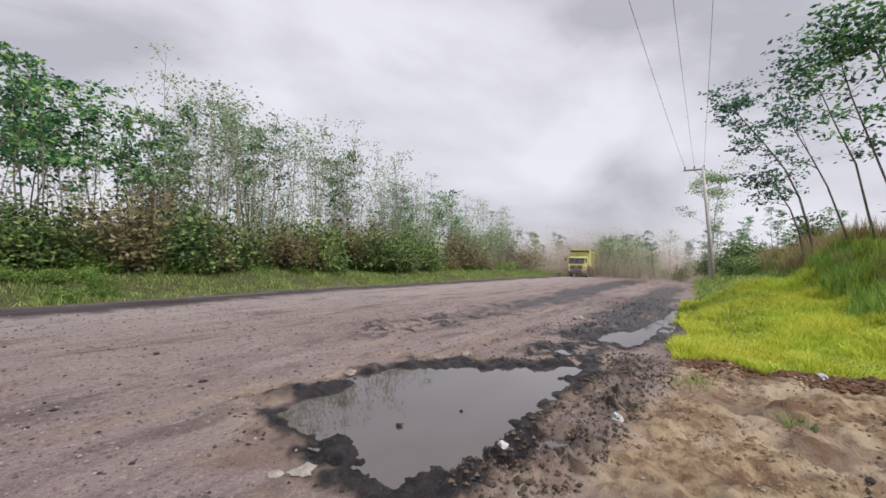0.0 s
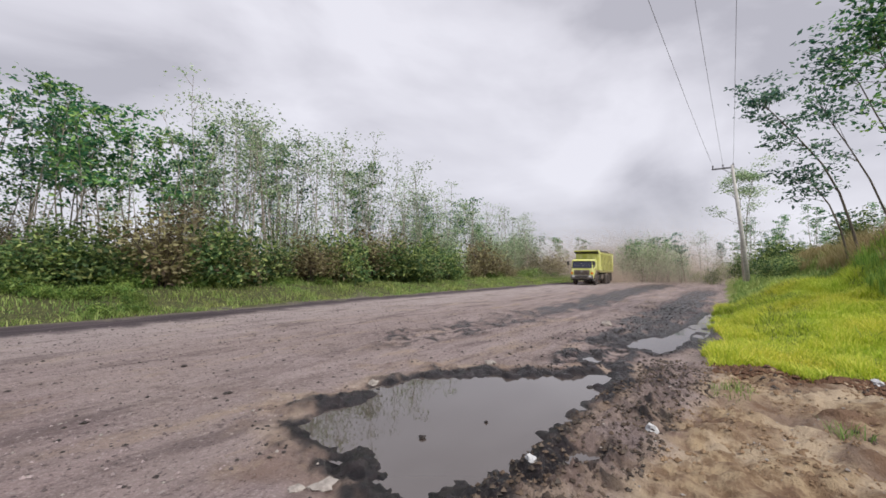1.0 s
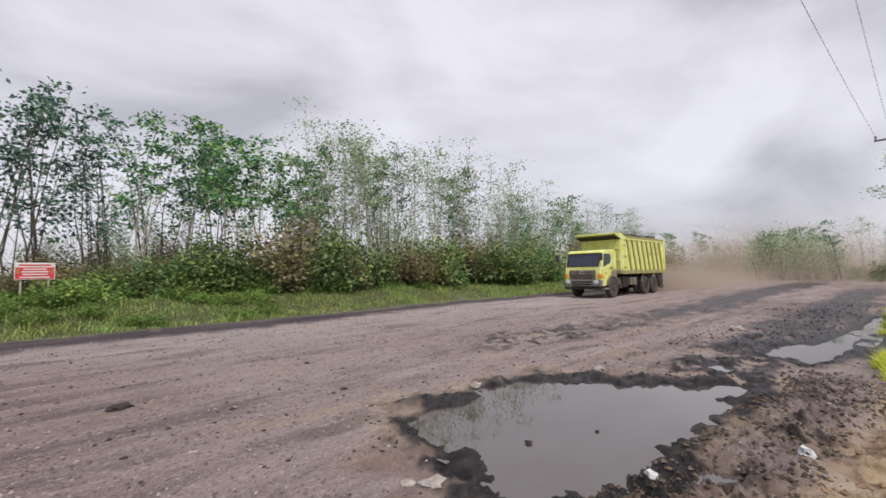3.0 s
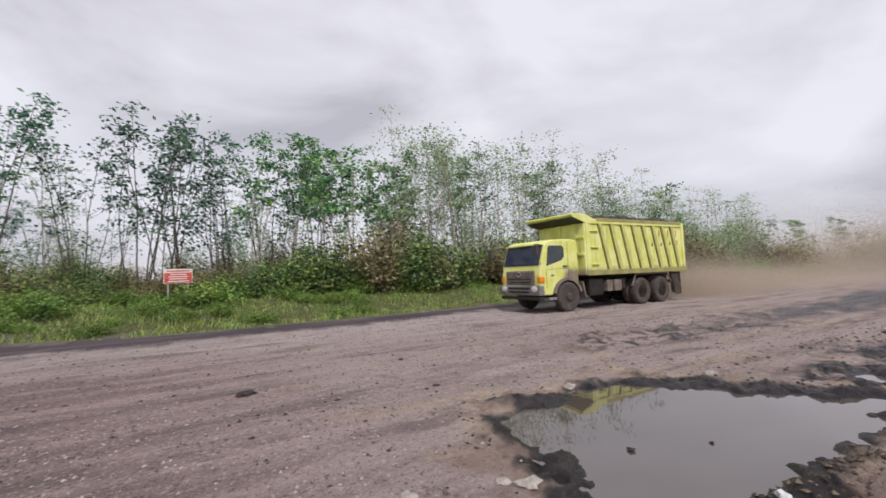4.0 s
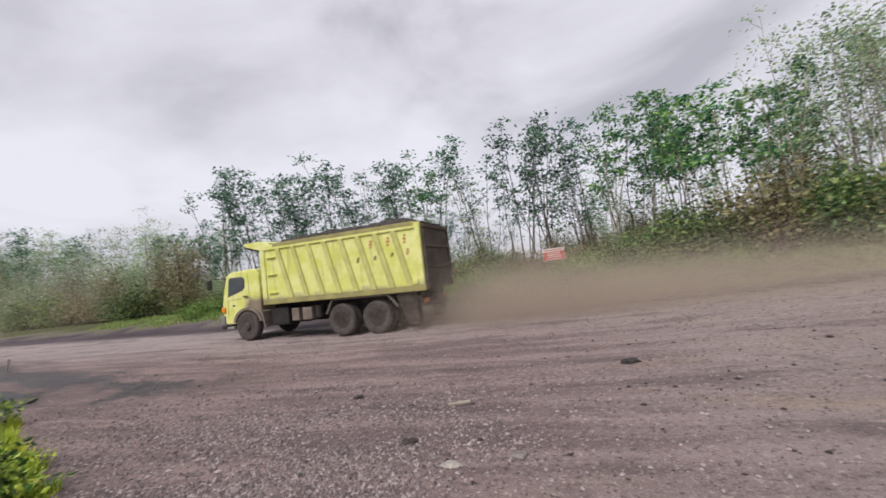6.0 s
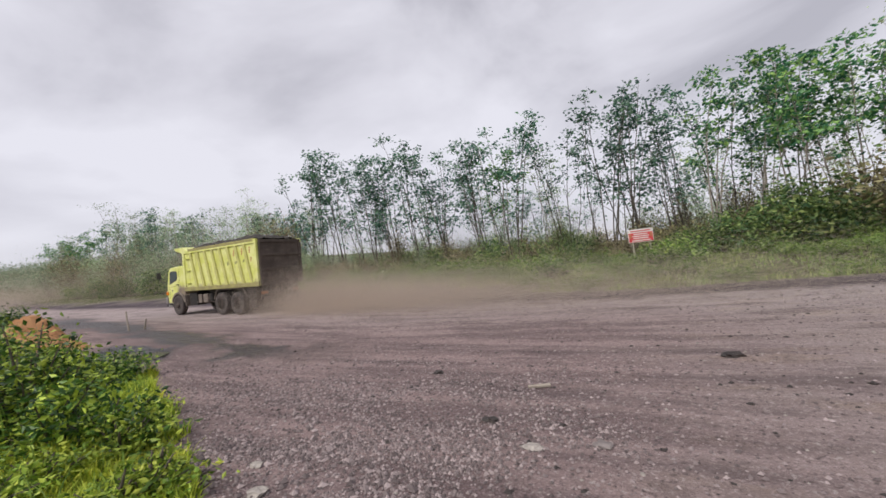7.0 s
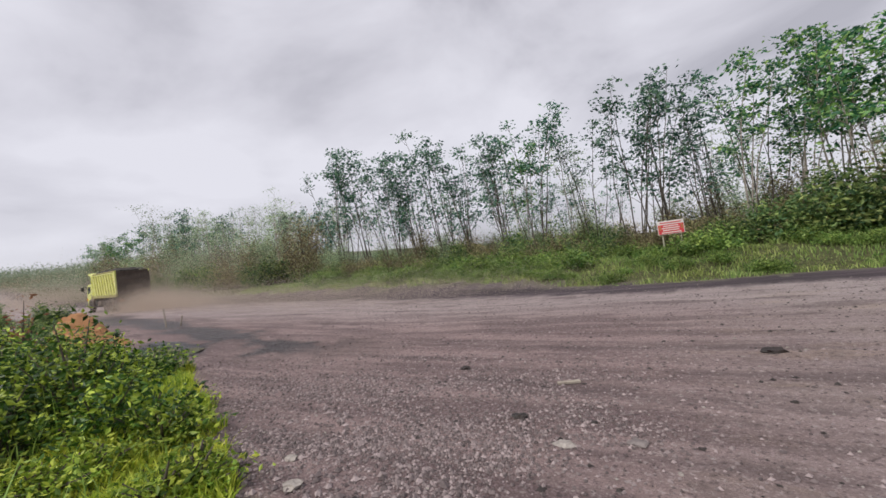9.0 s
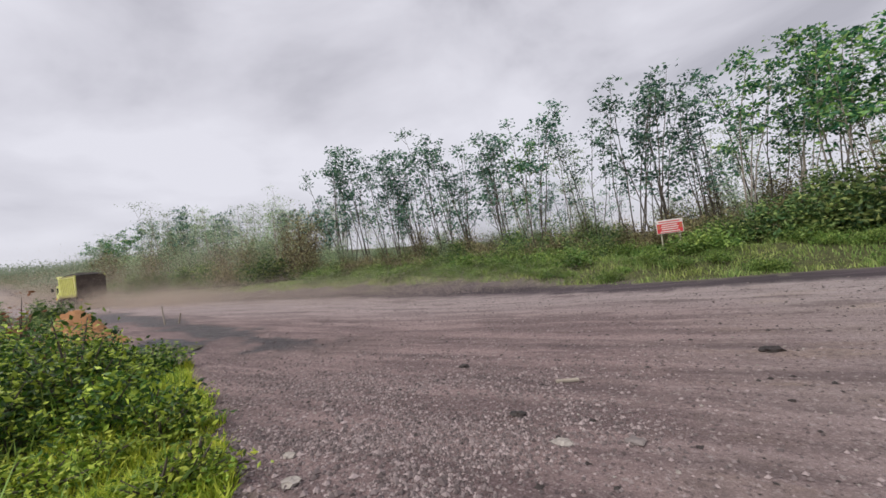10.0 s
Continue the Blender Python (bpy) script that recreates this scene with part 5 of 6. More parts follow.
for _ in range(22):
    x = R.uniform(64, 110)
    y = R.choice((R.uniform(-14, 3.0), R.uniform(15.5, 24)))
    place(R.choice(SHRUBS), x, y, R.uniform(0, 360), R.uniform(0.9, 1.6), group="shrubs up the road")
for _ in range(16):
    x = R.uniform(-80, -24)
    place(R.choice(SHRUBS), x, R.uniform(1.0, 5.0) + float(road_shift(x)), R.uniform(0, 360), R.uniform(0.4, 0.9), group="shrubs up the road")
for ob in ORIGINALS:
    for o in [*ob.children_recursive, ob]:
        bpy.data.objects.remove(o)

# ------------------------------------------------------------------ grass, reeds, roadside bushes
G = np.random.default_rng(3)


def scatter(n, x0, x1, y0, y1, keep):
    x, y = G.uniform(x0, x1, n), G.uniform(y0, y1, n)
    k = keep(x, y)
    return x[k], y[k]


def grass(name, xy, height, width, mat, label, lean=0.35):
    x, y = xy
    v, f = blades(G, np.column_stack([x, y]), ground_at(x, y), height, width, lean)
    return tagged(raw(name, v, f, mat), label, "grass", kind="stuff")


lawn_keep = lambda x, y: (y < 0.30 + 0.25 * fbm(x * 1.2, y * 1.2, 3)) & (x > 7.75 + 0.35 * fbm(x * 0.9, y * 1.9, 3) + 0.06 * np.maximum(0, -y))
grass("lawn_grass", scatter(130000, 7.3, 20, -4.5, 0.6, lawn_keep), 0.17, 0.016, M_LAWN, "short bright yellow-green grass on the road bank", 0.9)
grass("lawn_weeds", scatter(20000, 8, 20, -4.5, 0.2, lambda x, y: lawn_keep(x, y) & (fbm(x * 0.9 + 7, y * 0.9, 3) > 0.25)), 0.20, 0.020, M_VERGE, "darker green weeds patched through the grass", 0.6)
grass("bank_grass", scatter(26000, 18, 52, -4.5, 0.3, lambda x, y: y < 0.1 - 0.02 * x + 0.3 * fbm(x, y, 3)), 0.20, 0.04, M_VERGE, "rough green grass on the road bank", 0.5)
grass("verge_grass", scatter(200000, -32, 60, 14.2, 26, lambda x, y: (y - road_shift(x) > grass_edge(x) + 0.05 + 0.3 * fbm(x * 0.8, y * 0.8, 3)) & (G.uniform(0, 1, x.size) < np.exp(-(y - road_shift(x) - 15) / 4.5))), 0.17, 0.024, M_VERGE, "uncut green grass on the far verge", 0.95)
grass("tall_grass", scatter(14000, 11.5, 18, -6.5, -2.4, lambda x, y: (y > -4.3) & (y < -2.9 - 0.05 * (x - 12) + 0.25 * fbm(x * 0.6, y, 3))), 0.42, 0.022, M_REED, "tall green reed-like grass on the bank", 0.35)
grass("dry_grass", scatter(36000, 12.5, 36, -6.5, -3.2, lambda x, y: (fbm(x * 0.7, y * 0.7, 3) > -0.3) & (y < -3.7 + 0.035 * (x - 12))), 0.48, 0.018, M_BLOND, "dry blond seeding grass on the bank top", 0.5)
grass("dirt_weeds", scatter(6000, 4.0, 7.2, -3.2, 0.2, lambda x, y: (fbm(x * 1.1 + 4, y * 1.1, 3) > 0.42)), 0.08, 0.010, M_VERGE, "thin weeds in the bare dirt", 0.6)

BUSH_EDGE = lambda x: 1.62 + 0.42 * (-x - 3.0)


def near_bush():
    """The dense roadside bush by the camera: stems, and leaves of random dark and bright tones."""
    rng = np.random.default_rng(77)
    spots = []
    while len(spots) < 40:
        x, y = rng.uniform(-10.5, -3.3), rng.uniform(-2.0, 5.2)
        if y < BUSH_EDGE(x) - 0.5 and math.hypot(x, y) > 5.3:
            spots.append((x, y))
    for k, (x, y) in enumerate(spots):
        inner = BUSH_EDGE(x) - y
        h = 0.98 * min(1.35, 0.50 + 0.33 * inner + 0.06 * (-x - 3)) * rng.uniform(0.58, 1.22) * (1.0 if x > -8 else 0.72)
        t = make_shrub(200 + k, h, 1.35, 1900, 0.080, M_FRESH if rng.uniform() < 0.75 else M_SHRUB, "bright green broad-leaved bush beside the gravel", "roadside_bush", 0.075)
        t.matrix_basis = pose(x, y, float(ground_at(x, y)[0]) - 0.03, 0, 0, rng.uniform(0, 360))
        tagged(t, group="bushes by the gravel edge")
    spots = []
    while len(spots) < 26:
        x, y = rng.uniform(-6.6, -3.0), rng.uniform(-0.6, 3.6)
        if y < BUSH_EDGE(x) - 0.15 and (4.0 < math.hypot(x, y) < 5.6 or BUSH_EDGE(x) - y < 0.6):
            spots.append((x, y))
    for k, (x, y) in enumerate(spots):
        t = make_shrub(260 + k, rng.uniform(0.20, 0.42), rng.uniform(0.55, 0.95), 520, 0.062, M_SPROUT, "low yellow-green leafy weeds at the bushes' foot", "weed_clump", 0.09)
        t.matrix_basis = pose(x, y, float(ground_at(x, y)[0]) - 0.02, 0, 0, rng.uniform(0, 360))
        tagged(t, group="weeds at the bushes' foot")


near_bush()
grass("roadside_grass", scatter(80000, -9, -2.2, -1.0, 4.6, lambda x, y: (y < BUSH_EDGE(x) + 0.15 * fbm(x * 2, y * 2, 3)) & ((y > BUSH_EDGE(x) - 1.3) | (np.hypot(x, y) < 5.7)) & (np.hypot(x, y) > 2.2)), 0.17, 0.020, M_FOOT, "long yellow-green grass at the foot of the bushes", 0.8)
grass("bush_grass", scatter(800, -8, -3.6, -1.0, 3.6, lambda x, y: y < BUSH_EDGE(x) - 0.2), 0.48, 0.014, M_REED, "tall grass blades between the bushes", 0.5)

# ------------------------------------------------------------------ built things
def make_sign():
    t = new("warning_sign")
    tagged(t, "red and white roadside notice board on two posts", "sign")
    for x in (-0.31, 0.31):
        bm = bmesh.new()
        tube(bm, [(x, 0, -0.35), (x, 0, 1.5)], [0.028, 0.026], 8)
        part("post", bm, M_POST, t)
    part("board", box_bm(-0.45, 0.45, -0.045, -0.025, 0.98, 1.50, 0.006), M_SIGNW, t, "white-edged board")
    part("red_field", box_bm(-0.43, 0.43, -0.051, -0.045, 1.0, 1.36), M_SIGNR, t, "faded red field")
    for z, w in ((1.30, 0.26), (1.22, 0.30), (1.14, 0.28), (1.05, 0.33), (1.43, 0.36)):
        part("text_bar", box_bm(-w, w, -0.056, -0.051 if z < 1.4 else -0.045, z - 0.018, z + 0.018), M_SIGNW if z < 1.4 else M_SIGNR, t)
    for x in (-0.37, 0.37):
        part("sign_figure", box_bm(x - 0.035, x + 0.035, -0.056, -0.051, 1.16, 1.32, 0.002), M_REDP, t)
    t.matrix_basis = pose(-0.95, 18.0 + road_shift(-0.95), float(ground_at(-0.95, 18.0)[0]) - 0.16, 0, 0, 3)


make_sign()


def make_pole(x, y, z0, z1, lean, arm=True):
    t = new("utility_pole")
    tagged(t, "slim pale concrete utility pole carrying three wires", "pole")
    bm = bmesh.new()
    h = z1 - z0
    tube(bm, [(0, 0, -0.6), (0, lean * 0.5, h * 0.5), (0, lean, h)], [0.16, 0.13, 0.09], 12)
    smooth(part("shaft", bm, M_POLE, t))
    if arm:
        part("crossarm", box_bm(-0.05, 0.05, lean - 0.15, lean + 1.20, h - 0.22, h - 0.12, 0.01), M_IRON, t)
        for yy in (lean - 0.08, lean + 0.52, lean + 1.12):
            bm = bmesh.new()
            tube(bm, [(0, yy, h - 0.12), (0, yy, h - 0.03), (0, yy, h + 0.0), (0, yy, h + 0.10)], [0.03, 0.03, 0.06, 0.045], 8)
            part("insulator", bm, M_GRILLE, t)
        bm = bmesh.new()
        tube(bm, [(0, lean, h - 0.6), (0, lean + 0.55, h - 0.2)], [0.02, 0.02], 5)
        part("brace", bm, M_IRON, t)
    t.matrix_basis = pose(x, y, z0, 0, 0, 0)
    return t


PZ = float(ground_at(35, -1.3)[0])
make_pole(35.0, -1.35, PZ, 8.95, 0.78)
make_pole(70.0, 6.1, 0.0, 5.9, 0.0, False)


def make_wire(off, y_near):
    """A slack wire from the pole's arm over the road edge to the next pole, behind the camera."""
    bm = bmesh.new()
    a, b = Vector((35, -1.35 + 0.78 + off, 9.03)), Vector((-13, y_near, 9.4))
    pts = []
    for k in range(25):
        f = k / 24
        p = a.lerp(b, f)
        p.z -= 0.9 * 4 * f * (1 - f) * 0.55
        pts.append(p)
    tube(bm, pts, [0.008] * 25, 4)
    return tagged(part("overhead_wire", bm, M_WIRE), "thin grey overhead electric wire", "wire", "overhead wires")


make_wire(1.12, 2.6)
make_wire(0.52, 1.15)
make_wire(-0.08, -0.1)
tagged(make_pole(-13.0, -0.1, float(ground_at(-13, -0.1)[0]), 9.3, 0.0), "slim pale concrete utility pole carrying three wires", "pole")


def make_mound():
    rng = np.random.default_rng(9)
    xs = np.linspace(-1.7, 1.7, 40)
    gx, gy = np.meshgrid(xs, xs, indexing="ij")
    r = np.hypot(gx / 1.15, gy)
    gz = 1.2 * np.exp(-(r / 0.85) ** 2) + 0.10 * fbm(gx * 2.5, gy * 2.5, 4, 0.6) * (r < 1.5) - 0.12
    idx = np.arange(gx.size).reshape(gx.shape)
    q = np.stack([idx[:-1, :-1], idx[1:, :-1], idx[1:, 1:], idx[:-1, 1:]], -1).reshape(-1, 4)
    ob = raw("soil_mound", np.stack([gx, gy, gz], -1).reshape(-1, 3), q, M_ORANGE)
    ob.matrix_basis = pose(-16.6, 4.6, float(ground_at(-16.6, 4.6)[0]) - 0.02)
    tagged(ob, "heap of orange laterite soil by the roadside", "soil heap")


make_mound()
for k, (x, y, s, m, lab) in enumerate(((-12.0, 2.5, 1.0, M_FRESH, "tall green weed by the roadside"), (-11.9, 2.4, 1.0, M_RUSTL, "rusty-leaved shrub top by the roadside"), (-14.0, 3.2, 1.0, M_SHRUB, "dense dark green roadside shrub"), (-18.5, 3.4, 1.0, M_SHRUB, "dense dark green roadside shrub"), (-20.5, 5.2, 1.0, M_FRESH, "low green roadside weeds"))):
    t = make_shrub(300 + k, (1.25, 1.75, 0.9, 1.1, 0.7)[k], (1.2, 0.7, 1.6, 1.8, 1.6)[k], (500, 220, 700, 800, 500)[k], 0.11, m, lab)
    t.matrix_basis = pose(x, y, float(ground_at(x, y)[0]) - 0.03)
for x, y, l in ((-18.6, 7.9, -0.12), (-18.2, 8.2, 0.3)):
    bm = bmesh.new()
    tube(bm, [(0, 0, -0.2), (l, 0, 0.75 if l < 0 else 0.42)], [0.035, 0.028], 6)
    ob = part("wooden_stake", bm, M_WOOD)
    ob.matrix_basis = pose(x, y, float(ground_at(x, y)[0]))
    tagged(ob, "grey wooden stake stuck in the road edge", "stake")

# ------------------------------------------------------------------ stones, clods and litter
def rock_bm(seed, size, flat=0.6, sub=2):
    bm = bmesh.new()
    bmesh.ops.create_icosphere(bm, subdivisions=sub, radius=0.5)
    rr = random.Random(seed)
    ox = rr.uniform(0, 50)
    for v in bm.verts:
        d = v.co.normalized()
        k = 0.75 + 0.5 * noise.noise(d * 1.6 + Vector((ox, 0, 0))) + 0.22 * noise.noise(d * 4 + Vector((0, ox, 0)))
        v.co = Vector((d.x, d.y * 0.8, d.z * flat)) * 0.5 * k * size
    return bm


def rock(name, x, y, size, mat, label, cat, flat=0.5, lift=0.2, seed=0, turn=0):
    ob = part(name, rock_bm(seed + int(x * 37 + y * 91), size, flat), mat)
    ob.matrix_basis = pose(x, y, float(ground_at(x, y)[0]) + size * flat * lift, 0, 0, turn)
    return tagged(ob, label, cat)


rock("flat_stone", 2.0, 2.34, 0.27, M_PALE, "flat pale stone slab at the puddle's edge", "stone", 0.22, 0.2)
rock("flat_stone", 1.86, 2.46, 0.15, M_PALE, "flat pale stone slab at the puddle's edge", "stone", 0.25, 0.25)
rock("stone", 4.07, 3.88, 0.20, M_PALE, "pale stone on the dark puddle rim", "stone")
rock("stone", 11.64, 2.66, 0.42, M_PALE, "pale stone in the churned mud", "stone")
rock("stone", 5.75, 3.05, 0.26, M_PALE, "pale stone on the dark puddle rim", "stone")
rock("stone", -1.19, 3.19, 0.21, M_PALE, "flat grey stone lying on the gravel", "stone", 0.25)
rock("stone", -0.68, 3.33, 0.20, M_STONE, "flat grey stone lying on the gravel", "stone", 0.3)
rock("stone", 1.21, 2.64, 0.18, M_PALE, "flat grey stone lying on the gravel", "stone", 0.3)
rock("stone", -3.31, 2.24, 0.16, M_PALE, "pale stone beside the grass edge", "stone", 0.4)
rock("stone", -2.9, 1.95, 0.22, M_PALE, "pale stone beside the grass edge", "stone", 0.4)
rock("stone", -0.39, 2.97, 0.05, M_PALE, "small white stone on the gravel", "stone", 0.6)
for x, y, s in ((2.68, 4.93, 0.13), (5.62, 1.5, 0.20), (0.46, 6.0, 0.30), (-1.7, 3.56, 0.20), (-1.05, 3.62, 0.09), (1.4, 5.1, 0.09), (0.4, 4.4, 0.08), (-3.1, 5.0, 0.2), (3.0, 6.8, 0.12)):
    rock("mud_clod", x, y, s, M_CLOD, "dark dried mud clod on the road", "clod", 0.4, 0.15)
rock("mud_clod", 3.08, 2.31, 0.10, M_CLOD, "dark clod standing in the puddle", "clod", 0.35, 0.1).location.z = WATER_Z + 0.012
rock("mud_clod", 3.75, 2.02, 0.05, M_CLOD, "dark clod standing in the puddle", "clod", 0.6, 0.1).location.z = WATER_Z + 0.008


def crumple(name, x, y, size, label):
    bm = rock_bm(int(x * 50), size, 0.75, 2)
    rr = random.Random(4)
    for v in bm.verts:
        v.co *= rr.uniform(0.75, 1.2)
    ob = part(name, bm, M_PLASTIC)
    ob.matrix_basis = pose(x, y, float(ground_at(x, y)[0]) + size * 0.18, 0, 0, 30)
    tagged(ob, label, "litter")


crumple("plastic_bag", 3.02, 1.25, 0.13, "crumpled white plastic bag at the puddle's edge")
crumple("plastic_bag", 4.32, 0.61, 0.16, "crumpled white plastic bag on the mud")
crumple("plastic_bag", 7.6, -1.55, 0.16, "crumpled white plastic bag below the grass")
ob = part("wood_scrap", box_bm(-0.13, 0.13, -0.03, 0.03, 0, 0.03, 0.008), M_WOOD)
ob.matrix_basis = pose(-1.54, 4.62, float(ground_at(-1.54, 4.62)[0]) + 0.004, 0, 3, 36)
tagged(ob, "pale splintered wood scrap on the road", "wood scrap")


def strewn(name, xy, size, mat, label, flat=0.7):
    """Loose stones, each a small uneven eight-sided lump."""
    x, y = xy
    n = len(x)
    s = size * G.uniform(0.40, 1.0, n) ** 2.6 * 1.7
    base = np.array([[1, 0, 0], [0, 1, 0], [-1, 0, 0], [0, -1, 0], [0, 0, 1], [0, 0, -1]], float)
    v = base[None] * (s[:, None, None] * G.uniform(0.55, 1.25, (n, 6, 1))) * np.array([1, 1, flat])
    a = G.uniform(0, 2 * math.pi, n)
    c, sn = np.cos(a)[:, None], np.sin(a)[:, None]
    vx, vy = v[..., 0] * c - v[..., 1] * sn, v[..., 0] * sn + v[..., 1] * c
    v = np.stack([vx + x[:, None], vy + y[:, None], v[..., 2] + (ground_at(x, y) + s * flat * 0.25)[:, None]], -1).reshape(-1, 3)
    tri = np.array([[0, 1, 4], [1, 2, 4], [2, 3, 4], [3, 0, 4], [1, 0, 5], [2, 1, 5], [3, 2, 5], [0, 3, 5]])
    f = (np.arange(n)[:, None, None] * 6 + tri[None]).reshape(-1, 3)
    return tagged(raw(name, v, f, mat), label, "gravel", kind="stuff")


dry = lambda x, y: (poly_dist(x, y, PUDDLE) > 0.25) & (y < 13.5) & ((y > 1.2) | (x < 2.5)) & ~((x < -2.6) & (y < BUSH_EDGE(x) - 0.1))
strewn("gravel", scatter(190000, -9, 1.5, 0.8, 6.6, lambda x, y: dry(x, y) & (G.uniform(0, 1, x.size) < sstep(6.4 - y, 0, 4.6) * (0.10 + 0.90 * sstep(-x, -0.6, 1.8)) * (0.15 + 0.85 * sstep(x, -8.5, -3.0)) * (0.22 + 0.78 * sstep(fbm(x * 1.1, y * 1.6, 4), -0.35, 0.40)))), 0.0145, M_PEBBLE, "loose grey gravel on the road edge", 0.8)
strewn("coarse_gravel", scatter(2600, -4.2, 1.4, 1.2, 4.4, lambda x, y: dry(x, y) & (y < BUSH_EDGE(np.minimum(x, -1.0)) + 1.3)), 0.027, M_PEBBLE, "coarser grey stones along the grass edge")
strewn("pale_gravel", scatter(450, -4.5, 7, 0.8, 8, dry), 0.014, M_PALE, "scattered pale pebbles on the road")
strewn("road_gravel", scatter(16000, -12, 14, 3.0, 13, dry), 0.014, M_PEBBLE, "small stones scattered over the haul road")
strewn("road_crumbs", scatter(2600, -10, 14, 1.5, 13, dry), 0.022, M_CLOD, "small dark mud crumbs scattered over the haul road", 0.5)
strewn("rim_clods", scatter(2000, 1.6, 9, 0.0, 4.8, lambda x, y: (np.abs(poly_dist(x, y, PUDDLE) - 0.28) < 0.24 + 0.12 * fbm(x * 2, y * 2, 2)) & (fbm(x * 3, y * 3, 3) > -0.25)), 0.015, M_CLOD, "wet black mud clods round the puddle")
strewn("churned_clods", scatter(2400, 5.5, 22, 0.2, 3.6, lambda x, y: (poly_dist(x, y, PUDDLE_FAR) > 0.1) & (poly_dist(x, y, PUDDLE) > 0.1) & (np.abs(y - 1.9) < 1.4) & (fbm(x * 2, y * 2, 3) > -0.1)), 0.024, M_CLOD, "churned dark mud clods between the puddles")
strewn("dirt_clods", scatter(7000, 2.2, 8.2, -3.4, 0.55, lambda x, y: fbm(x * 1.6, y * 1.6, 3) > 0.0), 0.020, M_BROWN, "brown earth clods on the bare dirt")
strewn("grass_edge_clods", scatter(5200, 6.9, 8.6, -3.6, 0.2, lambda x, y: np.abs(x - 7.55 + 0.06 * y + 0.15 * fbm(x * 2, y * 2, 2)) < 0.35), 0.035, M_RED_SOIL, "reddish-brown crumbled soil below the grass edge")
strewn("dirt_pebbles", scatter(700, 2.2, 8.0, -3.4, 1.0, lambda x, y: x > 2), 0.013, M_PALE, "pale pebbles on the bare dirt")
strewn("dark_crumbs", scatter(4200, 2.4, 8.0, -3.0, 1.2, lambda x, y: fbm(x * 1.1 + 9, y * 1.8, 3) > 0.22), 0.024, M_LUMP, "dark crumbled earth on the bare dirt")
strewn("lip_clods", scatter(4200, 2.4, 7.5, 0.2, 1.5, lambda x, y: np.abs(y - (1.0 - 0.12 * (x - 3))) < 0.45 + 0.2 * fbm(x * 3, y * 3, 2)), 0.019, M_LUMP, "lumpy dark earth heaped along the puddle")


# ------------------------------------------------------------------ far woods and dust
def far_woods():
    rng = np.random.default_rng(31)
    c = []
    for _ in range(1500):
        x, y = rng.uniform(-300, -95), rng.uniform(-60, 140)
        if abs(y - float(road_shift(x)) - 9) < 12 and x > -150:
            continue
        c.append((x, y, float(land_z(x, y)) + rng.uniform(0.0, 2.0)))
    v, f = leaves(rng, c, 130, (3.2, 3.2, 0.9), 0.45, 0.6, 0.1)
    tagged(raw("far_woods", v, f, M_HAZED_WOODS), "hazy low woods on the far slopes", "woods", kind="stuff")


far_woods()


def dust_mesh(seed, n, size, spread):
    rng = np.random.default_rng(seed)
    p = rng.normal(0, 1, (n, 3)) * np.array(spread)
    p[:, 2] = np.abs(p[:, 2])
    q = rng.normal(0, 1, (n, 3, 3)) * size
    v = (p[:, None] + q).reshape(-1, 3)
    me = bpy.data.meshes.new("dust_cloud")
    me.from_pydata(v.tolist(), [], np.arange(3 * n).reshape(-1, 3).tolist())
    me.materials.append(M_DUST)
    return me


DUST = []


def make_dust():
    rng = random.Random(8)
    near = dust_mesh(1, 105000, 0.0048, (1.4, 1.1, 0.80))
    mid = dust_mesh(2, 120000, 0.0050, (2.4, 1.4, 0.68))
    wide = dust_mesh(3, 80000, 0.0054, (3.6, 2.2, 0.62))
    for k, d in enumerate((8.3, 8.8, 9.3, 9.8, 10.3, 10.8, 11.3, 12.0, 12.7, 13.8, 15.0, 16.3, 17.7, 19.2, 20.8, 22.5, 25.0, 28.0, 31.0, 34.0, 38.0)):
        ob = new("dust_cloud", near if k < 5 else mid if k < 11 else wide)
        tagged(ob, "brown road dust whirled up behind the truck", "dust", "dust behind the truck", "stuff")
        DUST.append((ob, d, rng.uniform(-0.4, 0.8)))
    haze = dust_mesh(4, 150000, 0.022, (9.0, 4.5, 2.8))
    fine = dust_mesh(5, 260000, 0.010, (7.0, 3.5, 2.2))
    for x, y in ((54, 4.0), (50, 20.0), (-42, 25.0), (-56, 27.0), (-72, 28.0)):
        ob = new("dust_haze", fine)
        ob.matrix_basis = pose(x, y, float(land_z(x, y)))
        tagged(ob, "thin brown dust hanging by the far road", "dust", "dust over the road", "stuff")
    # the clouds at negative x are added flecks standing in for aerial haze
    for x, y in ((66, 10.5), (66, 18.0), (74, 11.5), (70, 16.5), (80, 6.0), (92, 12.0), (-90, 22.0), (-104, 16.0), (-82, 18.0), (-96, 28.0), (-112, 34.0), (-84, 30.0)):
        ob = new("dust_haze", haze)
        ob.matrix_basis = pose(x, y, 0.0)
        tagged(ob, "thin brown dust and distance haze over the far road", "dust", "dust over the road", "stuff")


make_dust()

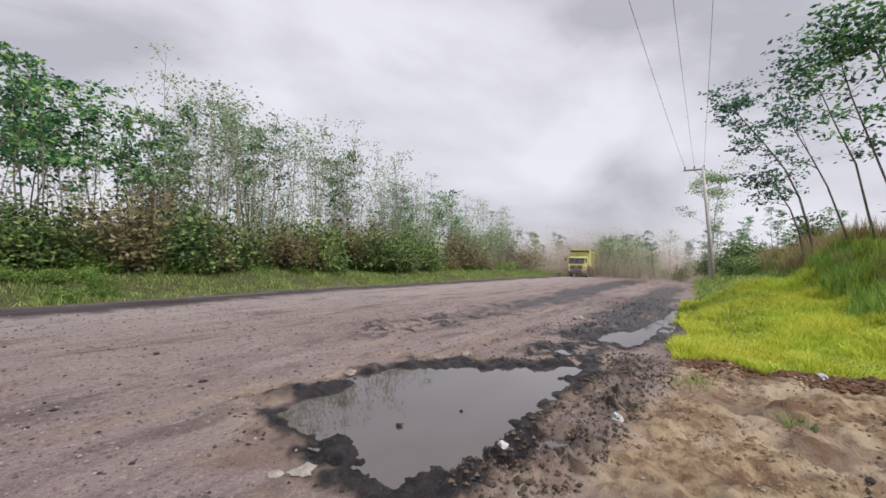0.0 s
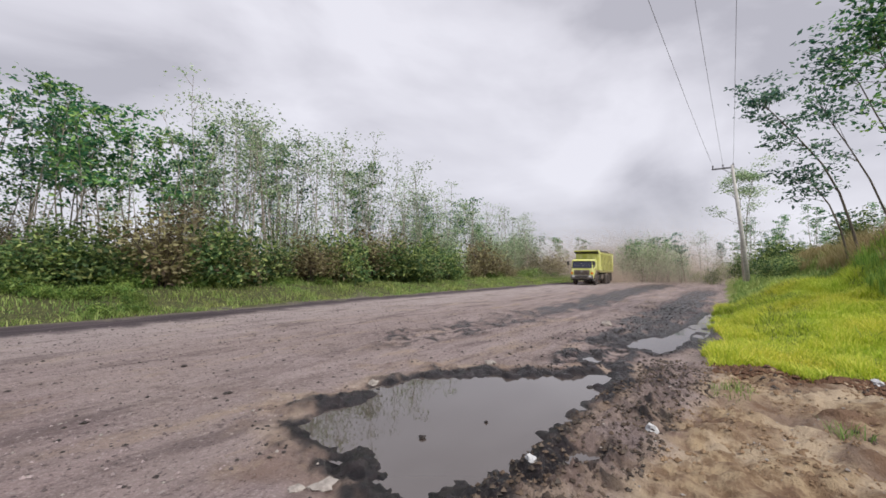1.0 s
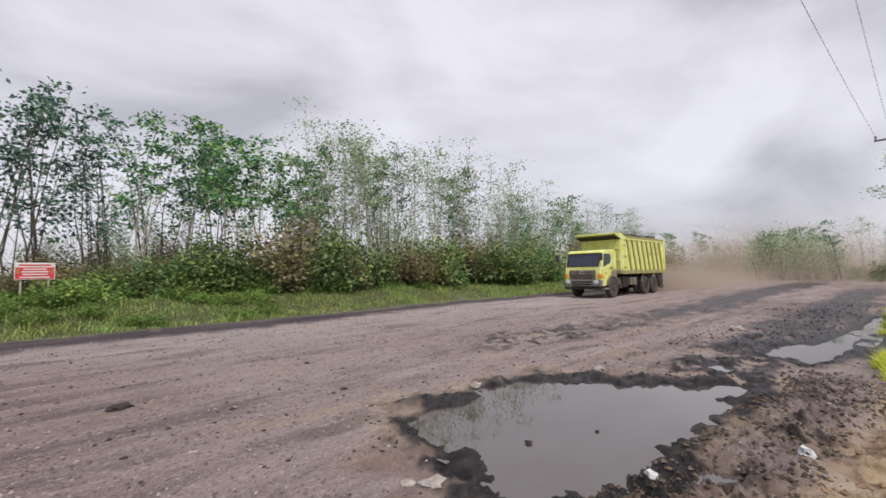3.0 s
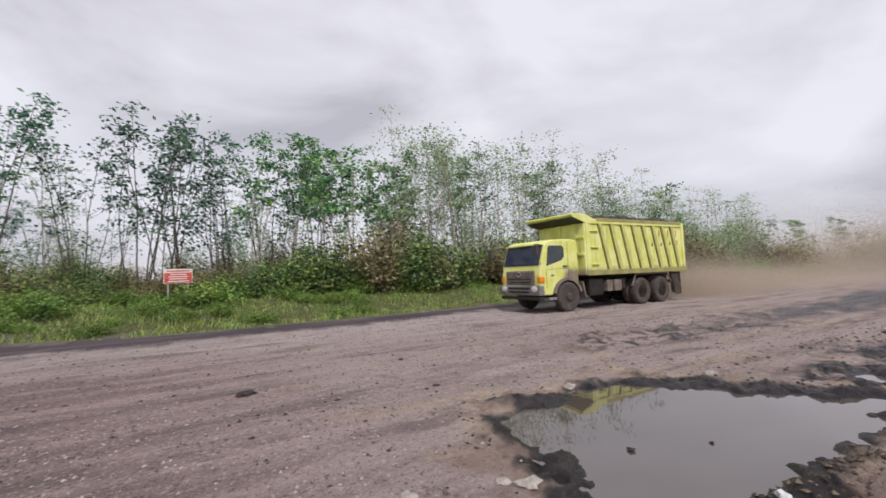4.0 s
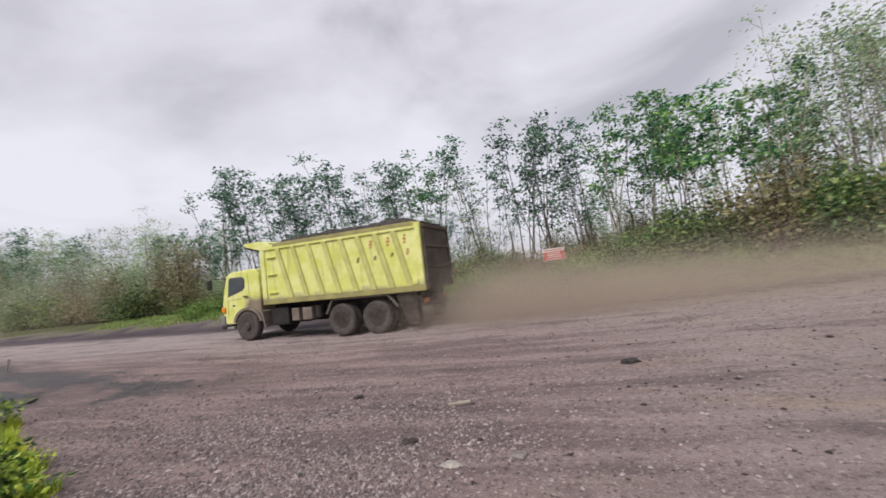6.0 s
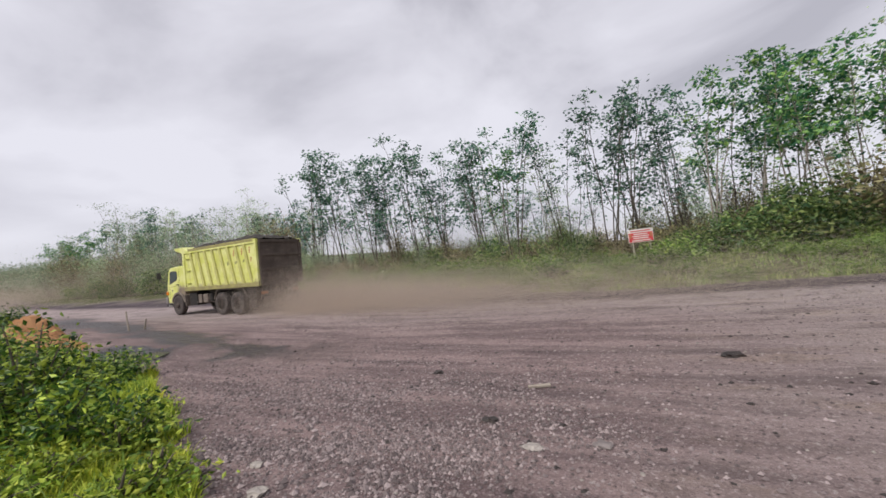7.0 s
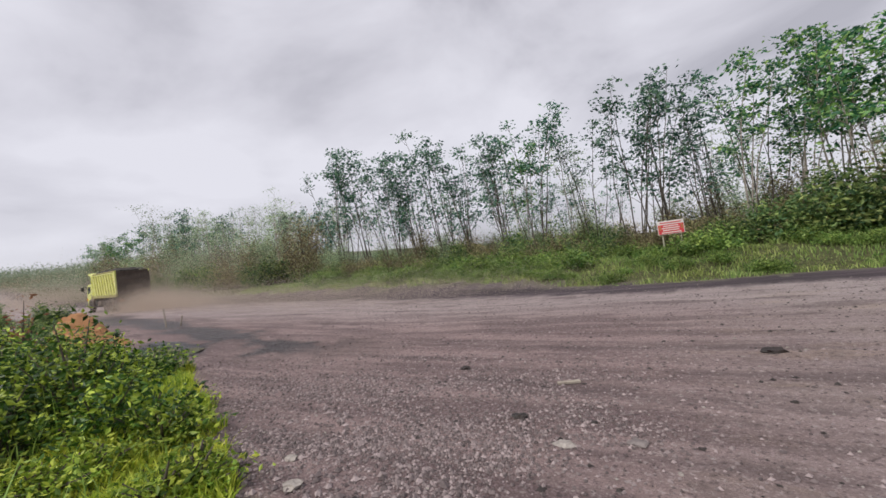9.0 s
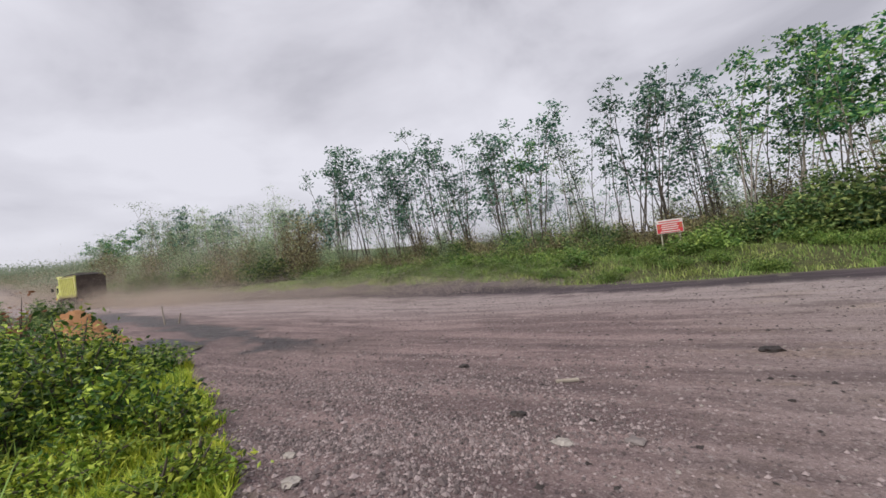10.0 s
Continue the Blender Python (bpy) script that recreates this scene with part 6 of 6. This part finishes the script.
# ------------------------------------------------------------------ what moves
# seconds, front axle x, y of the left side, turn of the truck
TRUCK = [(0.0, 52.3, 10.95, 0.6), (1.0, 41.8, 10.35, 0.4), (2.0, 31.2, 10.0, 0.2), (3.5, 16.05, 10.05, 0.4), (4.0, 10.9, 10.13, 0.2), (4.5, 5.64, 10.30, -1.0), (5.0, 0.26, 10.62, -2.8),
         (5.5, -5.40, 11.02, -2.6), (6.0, -11.50, 11.62, -2.4), (7.5, -28.1, 12.05, -2.8), (8.0, -33.8, 12.65, -3.0), (8.5, -40.0, 13.3, -3.2), (9.0, -46.4, 13.85, -3.4), (9.5, -52.2, 14.3, -3.6), (10.0, -57.6, 14.7, -3.8)]


def track(s):
    """Smooth place of the truck at s seconds: x, y of its left side, turn."""
    if s <= 0:
        a, b = TRUCK[0], TRUCK[1]
    else:
        k = max(i for i in range(len(TRUCK)) if TRUCK[i][0] <= s + 1e-9)
        k = min(k, len(TRUCK) - 2)
        a, b = TRUCK[k], TRUCK[k + 1]
    f = (s - a[0]) / (b[0] - a[0])
    return [a[j] + (b[j] - a[j]) * f for j in (1, 2, 3)]


def on_road(x, y_left, turn):
    c, s = math.cos(radians(turn)), math.sin(radians(turn))
    ox, oy = x - s * 1.17, y_left + c * 1.17
    zf, zr = float(land_z(ox, oy)), float(land_z(ox + 4.7 * c, oy + 4.7 * s))
    return pose(ox, oy, zf + 0.004, 0, -math.degrees(math.atan2(zr - zf, 4.7)), turn)


def motions():
    walk(truck, [(t, on_road(x, y, a)) for t, x, y, a in TRUCK])
    steps = [k / 15 for k in range(151)]
    for w in wheels:
        home = w.location.copy()
        walk(w, [(t, pose(home.x, home.y, home.z) @ Matrix.Rotation((track(t)[0] - 52.3) / WHEEL_R, 4, "Y")) for t in steps])
    for ob, back, off in DUST:
        rows = []
        settle = 18 + 1.3 * (back - 25) if back > 24 else -10 - 2.6 * (22.5 - back) if back > 10.6 else -99
        for t, x, y, a in TRUCK:
            xx = max(x + back, settle)
            yy = y + 1.3 + off + math.sin(radians(a)) * min(back, 30) * (1 if back < 14 else 0.8)
            rows.append((t, pose(xx, yy, float(land_z(xx, yy)) + 0.03)))
        walk(ob, rows)


motions()
